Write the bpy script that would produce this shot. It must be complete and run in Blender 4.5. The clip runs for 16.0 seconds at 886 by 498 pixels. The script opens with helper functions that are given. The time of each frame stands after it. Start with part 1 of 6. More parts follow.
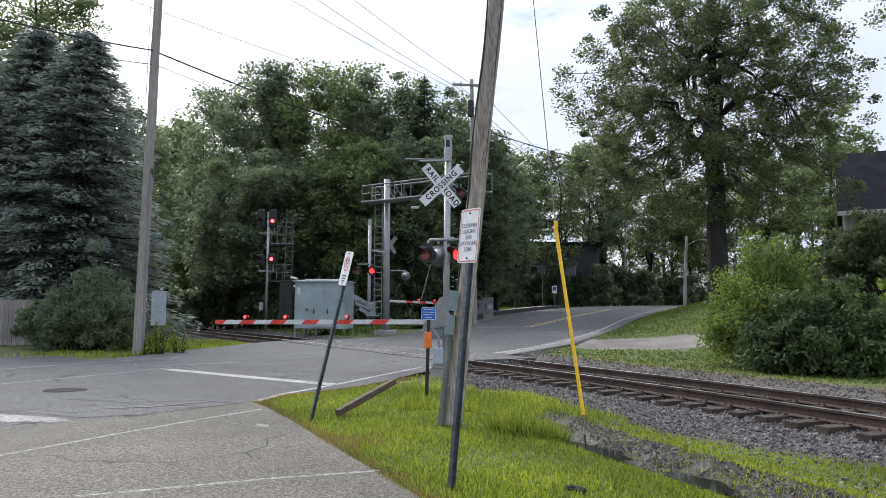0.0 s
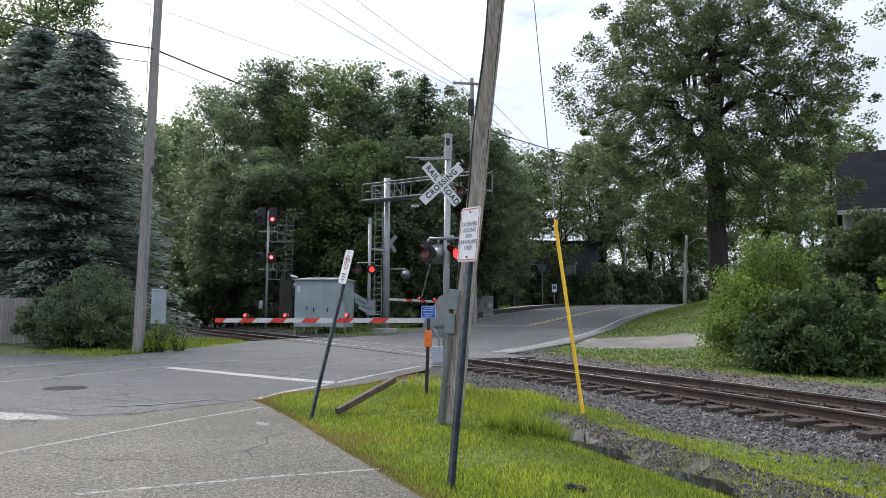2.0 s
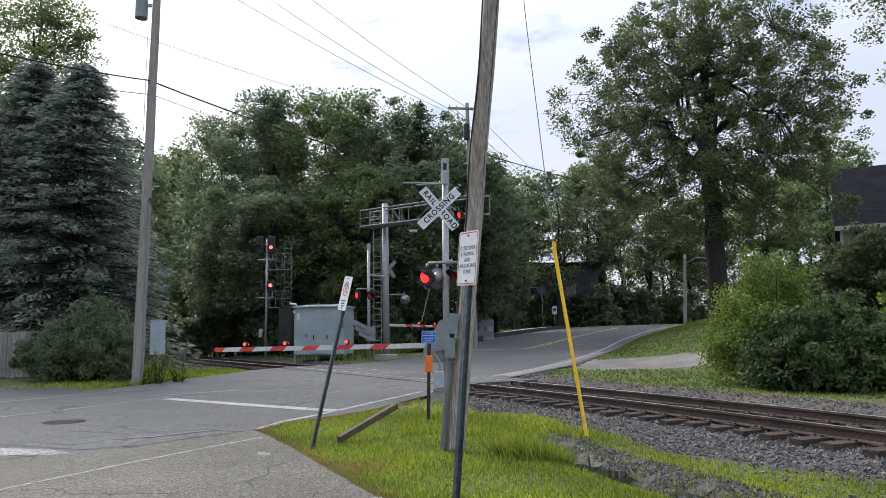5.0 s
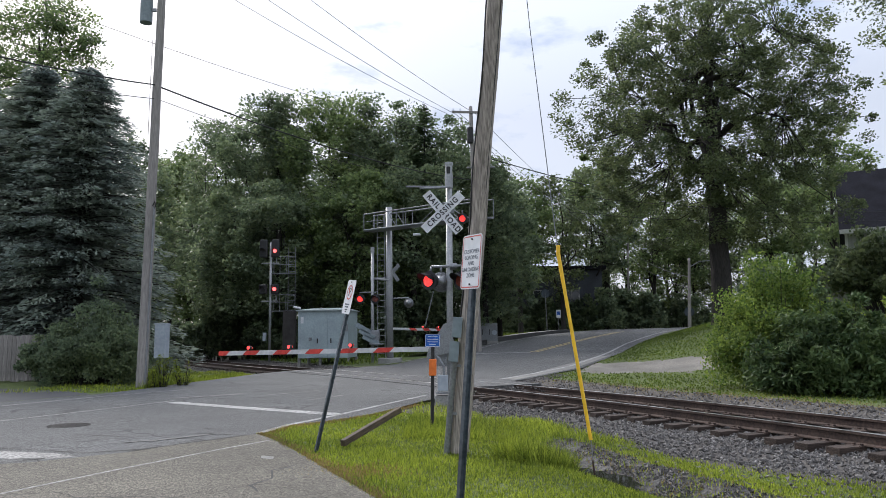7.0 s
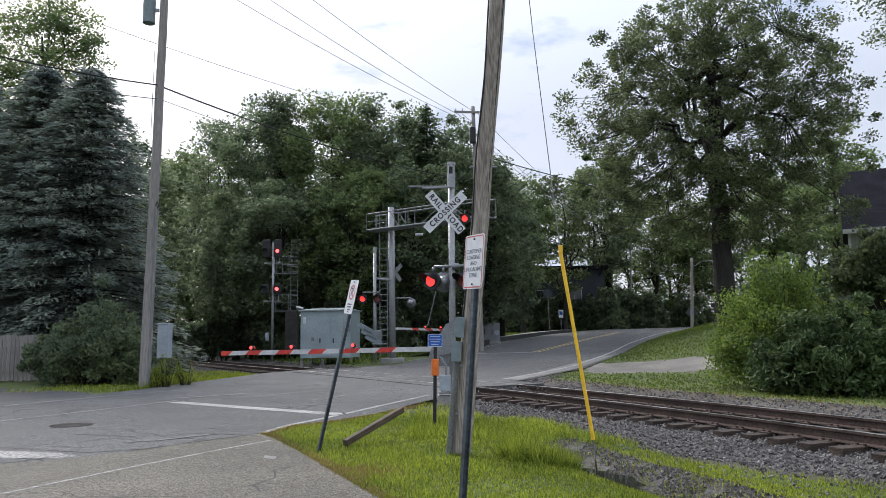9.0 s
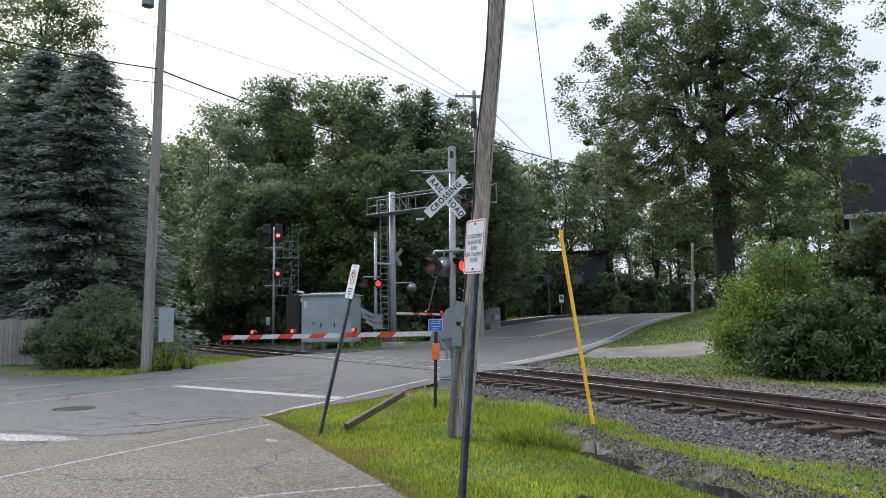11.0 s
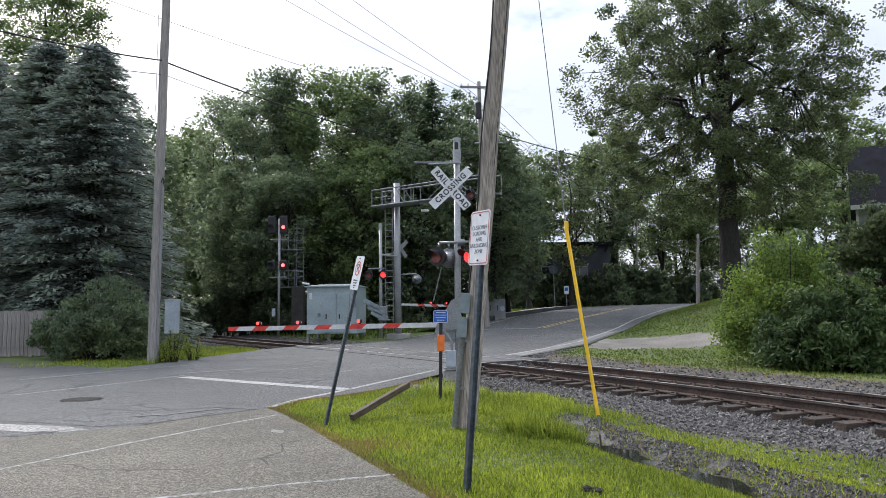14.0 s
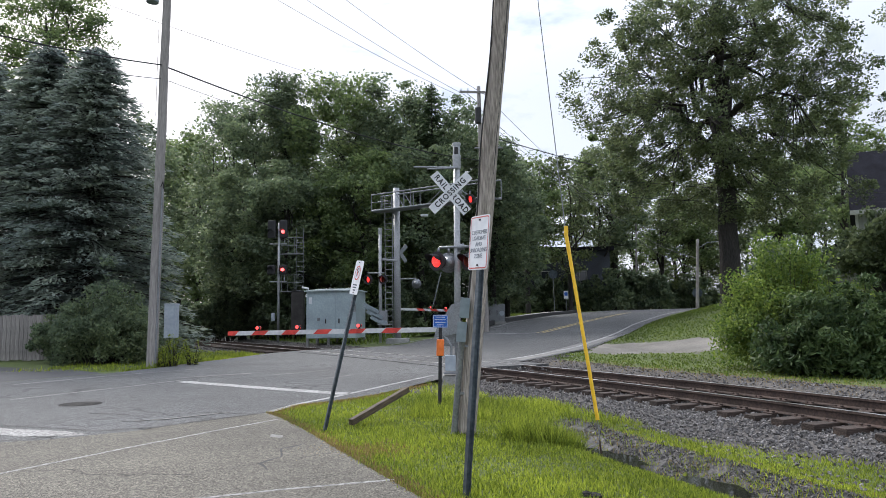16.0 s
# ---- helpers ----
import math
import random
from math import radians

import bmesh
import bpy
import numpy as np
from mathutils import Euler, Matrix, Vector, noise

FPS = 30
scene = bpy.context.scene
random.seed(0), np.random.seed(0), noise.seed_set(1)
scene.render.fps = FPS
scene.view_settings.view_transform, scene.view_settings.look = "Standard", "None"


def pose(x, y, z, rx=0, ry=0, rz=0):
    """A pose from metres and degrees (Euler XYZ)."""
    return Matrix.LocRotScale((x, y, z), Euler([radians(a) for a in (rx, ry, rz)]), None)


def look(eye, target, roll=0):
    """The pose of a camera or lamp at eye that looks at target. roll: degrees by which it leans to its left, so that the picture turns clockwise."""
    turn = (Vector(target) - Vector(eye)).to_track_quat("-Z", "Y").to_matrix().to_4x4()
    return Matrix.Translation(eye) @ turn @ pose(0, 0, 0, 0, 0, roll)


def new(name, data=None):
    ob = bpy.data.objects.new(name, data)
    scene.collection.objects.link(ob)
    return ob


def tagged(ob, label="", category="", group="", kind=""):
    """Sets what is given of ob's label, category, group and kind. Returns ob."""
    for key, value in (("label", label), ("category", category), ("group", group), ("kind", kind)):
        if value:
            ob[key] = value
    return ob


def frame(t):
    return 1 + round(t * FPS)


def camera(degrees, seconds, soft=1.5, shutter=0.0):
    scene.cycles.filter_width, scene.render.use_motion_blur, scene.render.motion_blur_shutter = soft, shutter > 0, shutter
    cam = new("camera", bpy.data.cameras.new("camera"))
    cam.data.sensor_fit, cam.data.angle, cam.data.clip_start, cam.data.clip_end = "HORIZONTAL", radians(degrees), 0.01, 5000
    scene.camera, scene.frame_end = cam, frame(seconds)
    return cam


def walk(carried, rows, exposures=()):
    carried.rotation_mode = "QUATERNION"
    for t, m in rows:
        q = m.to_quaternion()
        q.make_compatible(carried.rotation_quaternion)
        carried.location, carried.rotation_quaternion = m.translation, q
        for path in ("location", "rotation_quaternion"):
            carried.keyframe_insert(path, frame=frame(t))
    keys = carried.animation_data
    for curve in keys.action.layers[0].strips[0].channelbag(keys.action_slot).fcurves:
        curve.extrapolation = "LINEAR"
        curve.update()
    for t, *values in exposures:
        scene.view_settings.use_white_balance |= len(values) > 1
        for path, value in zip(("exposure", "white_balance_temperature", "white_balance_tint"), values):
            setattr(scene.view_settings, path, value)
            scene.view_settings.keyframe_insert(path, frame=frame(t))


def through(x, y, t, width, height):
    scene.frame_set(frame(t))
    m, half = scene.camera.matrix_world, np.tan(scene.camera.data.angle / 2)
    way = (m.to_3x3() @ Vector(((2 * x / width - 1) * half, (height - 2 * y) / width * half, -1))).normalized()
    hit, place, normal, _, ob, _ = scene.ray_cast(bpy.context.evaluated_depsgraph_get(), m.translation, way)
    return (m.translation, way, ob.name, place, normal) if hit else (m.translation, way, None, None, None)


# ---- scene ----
EXP0 = 1.07
cam = camera(64, 16.0, 0.75)
EYE = (0.0, 0.0, 1.41)
# seconds, yaw, pitch, roll in degrees of the hand-held camera, which stays on one spot
TURNS = [
    (0.0, 0.177, 5.090, 0.397),
    (0.5, 0.171, 5.037, 0.484),
    (1.0, 0.160, 4.966, 0.360),
    (1.5, 0.170, 4.983, 0.433),
    (2.0, 0.176, 4.976, 0.472),
    (2.5, 0.177, 4.924, 0.540),
    (3.0, 0.144, 4.908, 0.473),
    (3.5, -0.002, 4.983, 0.146),
    (4.0, -0.161, 5.531, -0.180),
    (4.2, -0.155, 6.093, -0.623),
    (6.5, 0.297, 7.270, -0.731),
    (7.0, 0.367, 7.232, -0.763),
    (7.5, 0.416, 7.219, -0.762),
    (8.0, 0.444, 7.219, -0.792),
    (8.5, 0.504, 7.221, -0.770),
    (9.0, 0.563, 7.230, -0.753),
    (11.5, 0.690, 5.631, -0.623),
    (12.0, 0.770, 5.382, -0.515),
    (12.5, 0.855, 5.278, -0.598),
    (13.0, 0.919, 5.256, -0.630),
    (13.5, 0.984, 5.265, -0.661),
    (14.0, 1.041, 5.312, -0.718),
    (14.5, 1.114, 5.337, -0.650),
    (15.0, 1.063, 5.473, -0.677),
    (15.5, 1.041, 5.610, -0.660),
    (16.0, 1.008, 5.685, -0.657),
]
walk(cam, [(t, pose(*EYE, 90 + p, 0, y) @ pose(0, 0, 0, 0, 0, r)) for t, y, p, r in TURNS],
     exposures=[(t, EXP0 + d, 5950, 14) for t, d in ((0.0, 0), (3.5, 0), (4.2, -0.06), (6.5, -0.23), (9.2, -0.23), (11.5, 0), (16.0, 0))])

# ---- light: hazy morning sun in front to the left, thin cloud ----
SUN_AZ, SUN_EL = radians(-34), radians(33)          # azimuth from +y towards +x
world = bpy.data.worlds.new("sky")
scene.world = world
world.use_nodes = True
wn, wl = world.node_tree.nodes, world.node_tree.links
wn.clear()
sky = wn.new("ShaderNodeTexSky")
sky.sky_type, sky.sun_disc = "NISHITA", False
sky.sun_elevation, sky.sun_rotation = SUN_EL, SUN_AZ
sky.air_density, sky.dust_density, sky.ozone_density = 1.2, 3.0, 1.0
tex = wn.new("ShaderNodeTexCoord")
mapping = wn.new("ShaderNodeMapping")
mapping.inputs["Scale"].default_value = (3.4, 2.0, 9.0)
mapping.inputs["Location"].default_value = (1.7, 0.9, 0.25)
cloud = wn.new("ShaderNodeTexNoise")
cloud.inputs["Scale"].default_value, cloud.inputs["Detail"].default_value = 2.2, 7.0
cloud.inputs["Roughness"].default_value = 0.55
haze = wn.new("ShaderNodeMix")
haze.data_type = "RGBA"
haze.inputs["Factor"].default_value = 0.86
# thin cloud: brighter towards the zenith than at the horizon
up = wn.new("ShaderNodeSeparateXYZ")
dome = wn.new("ShaderNodeMapRange")
dome.inputs["From Min"].default_value, dome.inputs["From Max"].default_value = 0.30, 0.85
dome.inputs["To Min"].default_value, dome.inputs["To Max"].default_value = 1.0, 2.35
veil = wn.new("ShaderNodeVectorMath")
veil.operation = "SCALE"
veil.inputs[0].default_value = (3.45, 3.55, 3.7)
ramp = wn.new("ShaderNodeValToRGB")
ramp.color_ramp.elements[0].position, ramp.color_ramp.elements[0].color = 0.55, (0, 0, 0, 1)
ramp.color_ramp.elements[1].position, ramp.color_ramp.elements[1].color = 0.70, (0.9, 0.9, 0.9, 1)
mix = wn.new("ShaderNodeMix")
mix.data_type = "RGBA"
mix.inputs["B"].default_value = (2.7, 3.1, 3.7, 1)
bg = wn.new("ShaderNodeBackground")
bg.inputs["Strength"].default_value = 0.12
out = wn.new("ShaderNodeOutputWorld")
wl.new(tex.outputs["Generated"], mapping.inputs["Vector"])
wl.new(tex.outputs["Generated"], up.inputs["Vector"])
wl.new(up.outputs["Z"], dome.inputs["Value"])
wl.new(dome.outputs["Result"], veil.inputs["Scale"])
wl.new(veil.outputs["Vector"], haze.inputs["B"])
wl.new(mapping.outputs["Vector"], cloud.inputs["Vector"])
wl.new(cloud.outputs["Fac"], ramp.inputs["Fac"])
wl.new(ramp.outputs["Color"], mix.inputs["Factor"])
wl.new(sky.outputs["Color"], haze.inputs["A"])
wl.new(haze.outputs["Result"], mix.inputs["A"])
wl.new(mix.outputs["Result"], bg.inputs["Color"])
wl.new(bg.outputs["Background"], out.inputs["Surface"])
sun_data = bpy.data.lights.new("sun", "SUN")
sun_data.energy, sun_data.angle, sun_data.color = 2.3, radians(22.0), (1.0, 0.93, 0.8)
sun = new("sun", sun_data)
sun.matrix_world = look((0, 0, 30), (-math.sin(SUN_AZ) * math.cos(SUN_EL) * 10, -math.cos(SUN_AZ) * math.cos(SUN_EL) * 10, 30 - math.sin(SUN_EL) * 10))


# ---- materials ----
def ramp_of(n, a, b, lo=0.3, hi=0.7):
    r = n.new("ShaderNodeValToRGB")
    r.color_ramp.elements[0].position, r.color_ramp.elements[1].position = lo, hi
    r.color_ramp.elements[0].color, r.color_ramp.elements[1].color = (*a, 1), (*b, 1)
    return r


def surface(name, a, b, rough=0.8, metal=0.0, fine=40.0, coarse=1.2, stain=(0.6, 1.15), bump=0.3, dist=0.01, stretch=(1, 1, 1), per_object=0.0, per_island=0.0, spec=0.4, lo=0.3, hi=0.7):
    """A worn surface: colour from a to b by a fine noise, shaded by a coarse one, with fine relief."""
    m = bpy.data.materials.new(name)
    m.use_nodes = True
    n, l = m.node_tree.nodes, m.node_tree.links
    p = n["Principled BSDF"]
    p.inputs["Metallic"].default_value = metal
    p.inputs["Specular IOR Level"].default_value = spec
    co = n.new("ShaderNodeTexCoord")
    mp = n.new("ShaderNodeMapping")
    mp.inputs["Scale"].default_value = stretch
    l.new(co.outputs["Object"], mp.inputs["Vector"])
    f, c = n.new("ShaderNodeTexNoise"), n.new("ShaderNodeTexNoise")
    f.inputs["Scale"].default_value, f.inputs["Detail"].default_value = fine, 5
    c.inputs["Scale"].default_value, c.inputs["Detail"].default_value = coarse, 4
    l.new(mp.outputs["Vector"], f.inputs["Vector"])
    l.new(mp.outputs["Vector"], c.inputs["Vector"])
    r1 = ramp_of(n, a, b, lo, hi)
    l.new(f.outputs["Fac"], r1.inputs["Fac"])
    r2 = ramp_of(n, (stain[0],) * 3, (stain[1],) * 3, 0.32, 0.68)
    l.new(c.outputs["Fac"], r2.inputs["Fac"])
    mul = n.new("ShaderNodeMix")
    mul.data_type, mul.blend_type = "RGBA", "MULTIPLY"
    mul.inputs["Factor"].default_value = 1
    l.new(r1.outputs["Color"], mul.inputs["A"])
    l.new(r2.outputs["Color"], mul.inputs["B"])
    last = mul.outputs["Result"]
    for amount, node, sock in ((per_object, "ShaderNodeObjectInfo", "Random"), (per_island, "ShaderNodeNewGeometry", "Random Per Island")):
        if amount:
            info = n.new(node)
            hsv = n.new("ShaderNodeHueSaturation")
            rng = n.new("ShaderNodeMapRange")
            rng.inputs["To Min"].default_value, rng.inputs["To Max"].default_value = 1 - amount, 1 + amount
            l.new(info.outputs[sock], rng.inputs["Value"])
            l.new(rng.outputs["Result"], hsv.inputs["Value"])
            l.new(last, hsv.inputs["Color"])
            last = hsv.outputs["Color"]
    l.new(last, p.inputs["Base Color"])
    rr = n.new("ShaderNodeMapRange")
    rr.inputs["To Min"].default_value, rr.inputs["To Max"].default_value = max(0.03, rough - 0.12), min(1, rough + 0.12)
    l.new(c.outputs["Fac"], rr.inputs["Value"])
    l.new(rr.outputs["Result"], p.inputs["Roughness"])
    if bump:
        bn = n.new("ShaderNodeBump")
        bn.inputs["Strength"].default_value, bn.inputs["Distance"].default_value = bump, dist
        l.new(f.outputs["Fac"], bn.inputs["Height"])
        l.new(bn.outputs["Normal"], p.inputs["Normal"])
    return m


def leaf_mat(name, dark, light, through=0.35, rough=0.5):
    """Leaves: each leaf its own green, letting some light through."""
    m = bpy.data.materials.new(name)
    m.use_nodes = True
    n, l = m.node_tree.nodes, m.node_tree.links
    p = n["Principled BSDF"]
    p.inputs["Roughness"].default_value = rough
    p.inputs["Specular IOR Level"].default_value = 0.3
    geo = n.new("ShaderNodeNewGeometry")
    r = ramp_of(n, dark, light, 0.0, 1.0)
    l.new(geo.outputs["Random Per Island"], r.inputs["Fac"])
    co, ns = n.new("ShaderNodeTexCoord"), n.new("ShaderNodeTexNoise")
    ns.inputs["Scale"].default_value, ns.inputs["Detail"].default_value = 0.45, 3
    l.new(co.outputs["Object"], ns.inputs["Vector"])
    sh = ramp_of(n, (0.7, 0.72, 0.7), (1.25, 1.2, 1.0), 0.35, 0.65)
    l.new(ns.outputs["Fac"], sh.inputs["Fac"])
    mul = n.new("ShaderNodeMix")
    mul.data_type, mul.blend_type = "RGBA", "MULTIPLY"
    mul.inputs["Factor"].default_value = 1
    l.new(r.outputs["Color"], mul.inputs["A"])
    l.new(sh.outputs["Color"], mul.inputs["B"])
    l.new(mul.outputs["Result"], p.inputs["Base Color"])
    tr = n.new("ShaderNodeBsdfTranslucent")
    l.new(mul.outputs["Result"], tr.inputs["Color"])
    mx = n.new("ShaderNodeMixShader")
    mx.inputs["Fac"].default_value = through
    o = n["Material Output"]
    l.new(p.outputs["BSDF"], mx.inputs[1])
    l.new(tr.outputs["BSDF"], mx.inputs[2])
    l.new(mx.outputs["Shader"], o.inputs["Surface"])
    return m


def glow(name, colour, strength, dots=0.0):
    m = bpy.data.materials.new(name)
    m.use_nodes = True
    p = m.node_tree.nodes["Principled BSDF"]
    p.inputs["Base Color"].default_value = (*colour, 1)
    p.inputs["Emission Color"].default_value = (*colour, 1)
    p.inputs["Emission Strength"].default_value = strength
    if dots:
        n, l = m.node_tree.nodes, m.node_tree.links
        co, v = n.new("ShaderNodeTexCoord"), n.new("ShaderNodeTexVoronoi")
        v.inputs["Scale"].default_value, v.inputs["Randomness"].default_value = dots, 0.35
        l.new(co.outputs["Object"], v.inputs["Vector"])
        rng = n.new("ShaderNodeMapRange")
        rng.inputs["From Min"].default_value, rng.inputs["From Max"].default_value = 0.15, 0.55
        rng.inputs["To Min"].default_value, rng.inputs["To Max"].default_value = strength * 1.6, strength * 0.35
        l.new(v.outputs["Distance"], rng.inputs["Value"])
        l.new(rng.outputs["Result"], p.inputs["Emission Strength"])
    return m


ASPHALT = surface("asphalt", (0.046, 0.0465, 0.046), (0.138, 0.139, 0.137), 0.88, fine=120, coarse=0.35, stain=(0.72, 1.2), bump=0.8, dist=0.006, lo=0.38, hi=0.62, spec=0.25)


def crack(m, scale, width, dark):
    """Fine irregular cracks cut into a surface material."""
    n, l = m.node_tree.nodes, m.node_tree.links
    p = n["Principled BSDF"]
    old = p.inputs["Base Color"].links[0].from_socket
    co = n.new("ShaderNodeTexCoord")
    wob, add = n.new("ShaderNodeTexNoise"), n.new("ShaderNodeVectorMath")
    wob.inputs["Scale"].default_value, wob.inputs["Detail"].default_value = 1.6, 4
    add.operation = "MULTIPLY_ADD"
    add.inputs[1].default_value = (0.9, 0.9, 0.0)
    l.new(co.outputs["Object"], wob.inputs["Vector"])
    l.new(wob.outputs["Color"], add.inputs[0])
    l.new(co.outputs["Object"], add.inputs[2])
    v = n.new("ShaderNodeTexVoronoi")
    v.feature = "DISTANCE_TO_EDGE"
    v.inputs["Scale"].default_value = scale
    l.new(add.outputs["Vector"], v.inputs["Vector"])
    edge = ramp_of(n, (1, 1, 1), (0, 0, 0), 0.0, width)
    l.new(v.outputs["Distance"], edge.inputs["Fac"])
    where = n.new("ShaderNodeTexNoise")
    where.inputs["Scale"].default_value = 0.35
    l.new(co.outputs["Object"], where.inputs["Vector"])
    mask = ramp_of(n, (0, 0, 0), (1, 1, 1), 0.46, 0.56)
    l.new(where.outputs["Fac"], mask.inputs["Fac"])
    both = n.new("ShaderNodeMath")
    both.operation = "MULTIPLY"
    l.new(edge.outputs["Color"], both.inputs[0])
    l.new(mask.outputs["Color"], both.inputs[1])
    mx = n.new("ShaderNodeMix")
    mx.data_type = "RGBA"
    mx.inputs["B"].default_value = (*dark, 1)
    l.new(both.outputs["Value"], mx.inputs["Factor"])
    l.new(old, mx.inputs["A"])
    l.new(mx.outputs["Result"], p.inputs["Base Color"])


def aggregate(m, scale, lo, hi):
    """Single stone grains, each lighter or darker, showing in a worn surface."""
    n, l = m.node_tree.nodes, m.node_tree.links
    p = n["Principled BSDF"]
    old = p.inputs["Base Color"].links[0].from_socket
    co, v = n.new("ShaderNodeTexCoord"), n.new("ShaderNodeTexVoronoi")
    v.inputs["Scale"].default_value = scale
    l.new(co.outputs["Object"], v.inputs["Vector"])
    bw = n.new("ShaderNodeSeparateColor")
    l.new(v.outputs["Color"], bw.inputs["Color"])
    r = ramp_of(n, (lo,) * 3, (hi,) * 3, 0.1, 0.95)
    l.new(bw.outputs["Red"], r.inputs["Fac"])
    mx = n.new("ShaderNodeMix")
    mx.data_type, mx.blend_type = "RGBA", "MULTIPLY"
    mx.inputs["Factor"].default_value = 1
    l.new(old, mx.inputs["A"])
    l.new(r.outputs["Color"], mx.inputs["B"])
    l.new(mx.outputs["Result"], p.inputs["Base Color"])


aggregate(ASPHALT, 60, 0.5, 1.6)
crack(ASPHALT, 0.42, 0.014, (0.022, 0.022, 0.021))
crack(ASPHALT, 1.1, 0.014, (0.04, 0.04, 0.039))
ASPHALT_COARSE = surface("coarse_car_park_asphalt", (0.055, 0.050, 0.040), (0.165, 0.153, 0.125), 0.9, fine=120, coarse=0.5, stain=(0.72, 1.2), bump=0.9, dist=0.006, lo=0.36, hi=0.64, spec=0.25)
aggregate(ASPHALT_COARSE, 72, 0.52, 1.65)
crack(ASPHALT_COARSE, 0.35, 0.005, (0.03, 0.029, 0.027))
TAR = surface("crack_tar", (0.02, 0.02, 0.02), (0.045, 0.044, 0.042), 0.8, fine=30, coarse=3, bump=0.3, dist=0.004)
PATCH_PALE = surface("pale_worn_asphalt", (0.13, 0.128, 0.12), (0.22, 0.215, 0.2), 0.9, fine=60, coarse=1.5, stain=(0.7, 1.15), bump=0.5, dist=0.004)
BOX_SLATE = surface("slate_grey_box_paint", (0.15, 0.19, 0.205), (0.21, 0.25, 0.265), 0.5, fine=12, coarse=1.5, stain=(0.8, 1.06), bump=0.05, dist=0.003)
ASPHALT_DARK = surface("fresh_asphalt", (0.03, 0.03, 0.032), (0.07, 0.07, 0.07), 0.8, fine=90, coarse=0.5, bump=0.5, dist=0.006)
PAINT_ROAD = surface("road_paint", (0.12, 0.12, 0.115), (0.44, 0.44, 0.425), 0.7, fine=14, coarse=2.5, stain=(0.6, 1.1), bump=0.2, dist=0.003)
PAINT_WORN = surface("worn_road_paint", (0.10, 0.10, 0.095), (0.34, 0.335, 0.32), 0.8, fine=22, coarse=2.0, stain=(0.6, 1.1), bump=0.2, dist=0.003, lo=0.38, hi=0.6)
PAINT_YELLOW = surface("yellow_road_paint", (0.4, 0.3, 0.1), (0.62, 0.48, 0.16), 0.7, fine=14, coarse=2.5, stain=(0.6, 1.1), bump=0.2, dist=0.003)
SOIL = surface("grassy_soil", (0.040, 0.062, 0.014), (0.105, 0.13, 0.028), 0.95, fine=18, coarse=0.5, stain=(0.7, 1.2), bump=0.6, dist=0.03)
MUD = surface("wet_mud", (0.010, 0.009, 0.008), (0.05, 0.046, 0.042), 0.55, fine=17, coarse=2.2, stain=(0.5, 1.2), bump=1.0, dist=0.04, lo=0.38, hi=0.62)
GRAVEL = surface("ballast_bed", (0.04, 0.036, 0.032), (0.12, 0.108, 0.096), 0.9, fine=30, coarse=0.8, bump=0.8, dist=0.03)
SAND = surface("sandy_gravel", (0.12, 0.11, 0.095), (0.27, 0.25, 0.215), 0.9, fine=40, coarse=0.8, bump=0.5, dist=0.01)
STONE = surface("ballast_stone", (0.066, 0.061, 0.057), (0.205, 0.194, 0.184), 0.85, fine=30, coarse=6, bump=0.3, dist=0.01, per_island=0.55)
WET = surface("wet_pebbles", (0.035, 0.033, 0.03), (0.13, 0.122, 0.113), 0.6, fine=30, coarse=6, bump=0.3, dist=0.008, per_island=0.6)
GRASS = leaf_mat("grass_blade", (0.088, 0.135, 0.017), (0.37, 0.44, 0.057), 0.5, 0.55)
# darker copy of the grass, with shade put into the blade colour
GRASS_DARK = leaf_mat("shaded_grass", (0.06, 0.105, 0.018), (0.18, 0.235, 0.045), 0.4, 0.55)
WOOD_POLE = surface("weathered_pole_wood", (0.16, 0.14, 0.12), (0.46, 0.41, 0.36), 0.85, fine=9, coarse=0.8, stain=(0.7, 1.15), bump=0.9, dist=0.02, stretch=(6, 6, 0.35))
WOOD_GREY = surface("grey_pole_wood", (0.17, 0.16, 0.15), (0.32, 0.30, 0.28), 0.85, fine=9, coarse=0.8, stain=(0.75, 1.15), bump=0.7, dist=0.015, stretch=(6, 6, 0.35))
WOOD_TIE = surface("creosoted_wood", (0.024, 0.018, 0.014), (0.076, 0.053, 0.041), 0.9, fine=12, coarse=1.5, bump=0.8, dist=0.015, stretch=(0.5, 5, 5), per_object=0.3)
PLANK = surface("weathered_timber", (0.045, 0.034, 0.023), (0.14, 0.105, 0.068), 0.85, fine=10, coarse=2, bump=0.7, dist=0.01, stretch=(0.6, 8, 8))
FENCE = surface("fence_board", (0.15, 0.14, 0.13), (0.28, 0.26, 0.24), 0.85, fine=8, coarse=1.0, bump=0.5, dist=0.01, stretch=(6, 6, 0.5), per_object=0.2)
RUST = surface("rusty_rail", (0.04, 0.029, 0.025), (0.105, 0.072, 0.058), 0.8, 0.3, fine=25, coarse=2, bump=0.3, dist=0.004)
RAIL_TOP = surface("worn_rail_head", (0.42, 0.40, 0.39), (0.62, 0.6, 0.58), 0.32, 0.9, fine=30, coarse=2, bump=0.05, dist=0.001)
GALV = surface("galvanised_steel", (0.17, 0.18, 0.19), (0.28, 0.29, 0.3), 0.5, 0.55, fine=35, coarse=2.5, stain=(0.82, 1.08), bump=0.1, dist=0.002)
SILVER = surface("silver_painted_steel", (0.27, 0.28, 0.29), (0.38, 0.39, 0.40), 0.5, 0.35, fine=20, coarse=1.5, stain=(0.78, 1.08), bump=0.1, dist=0.002)
POST = surface("dark_green_channel_steel", (0.045, 0.06, 0.075), (0.11, 0.13, 0.15), 0.5, 0.5, fine=30, coarse=3, bump=0.15, dist=0.002)
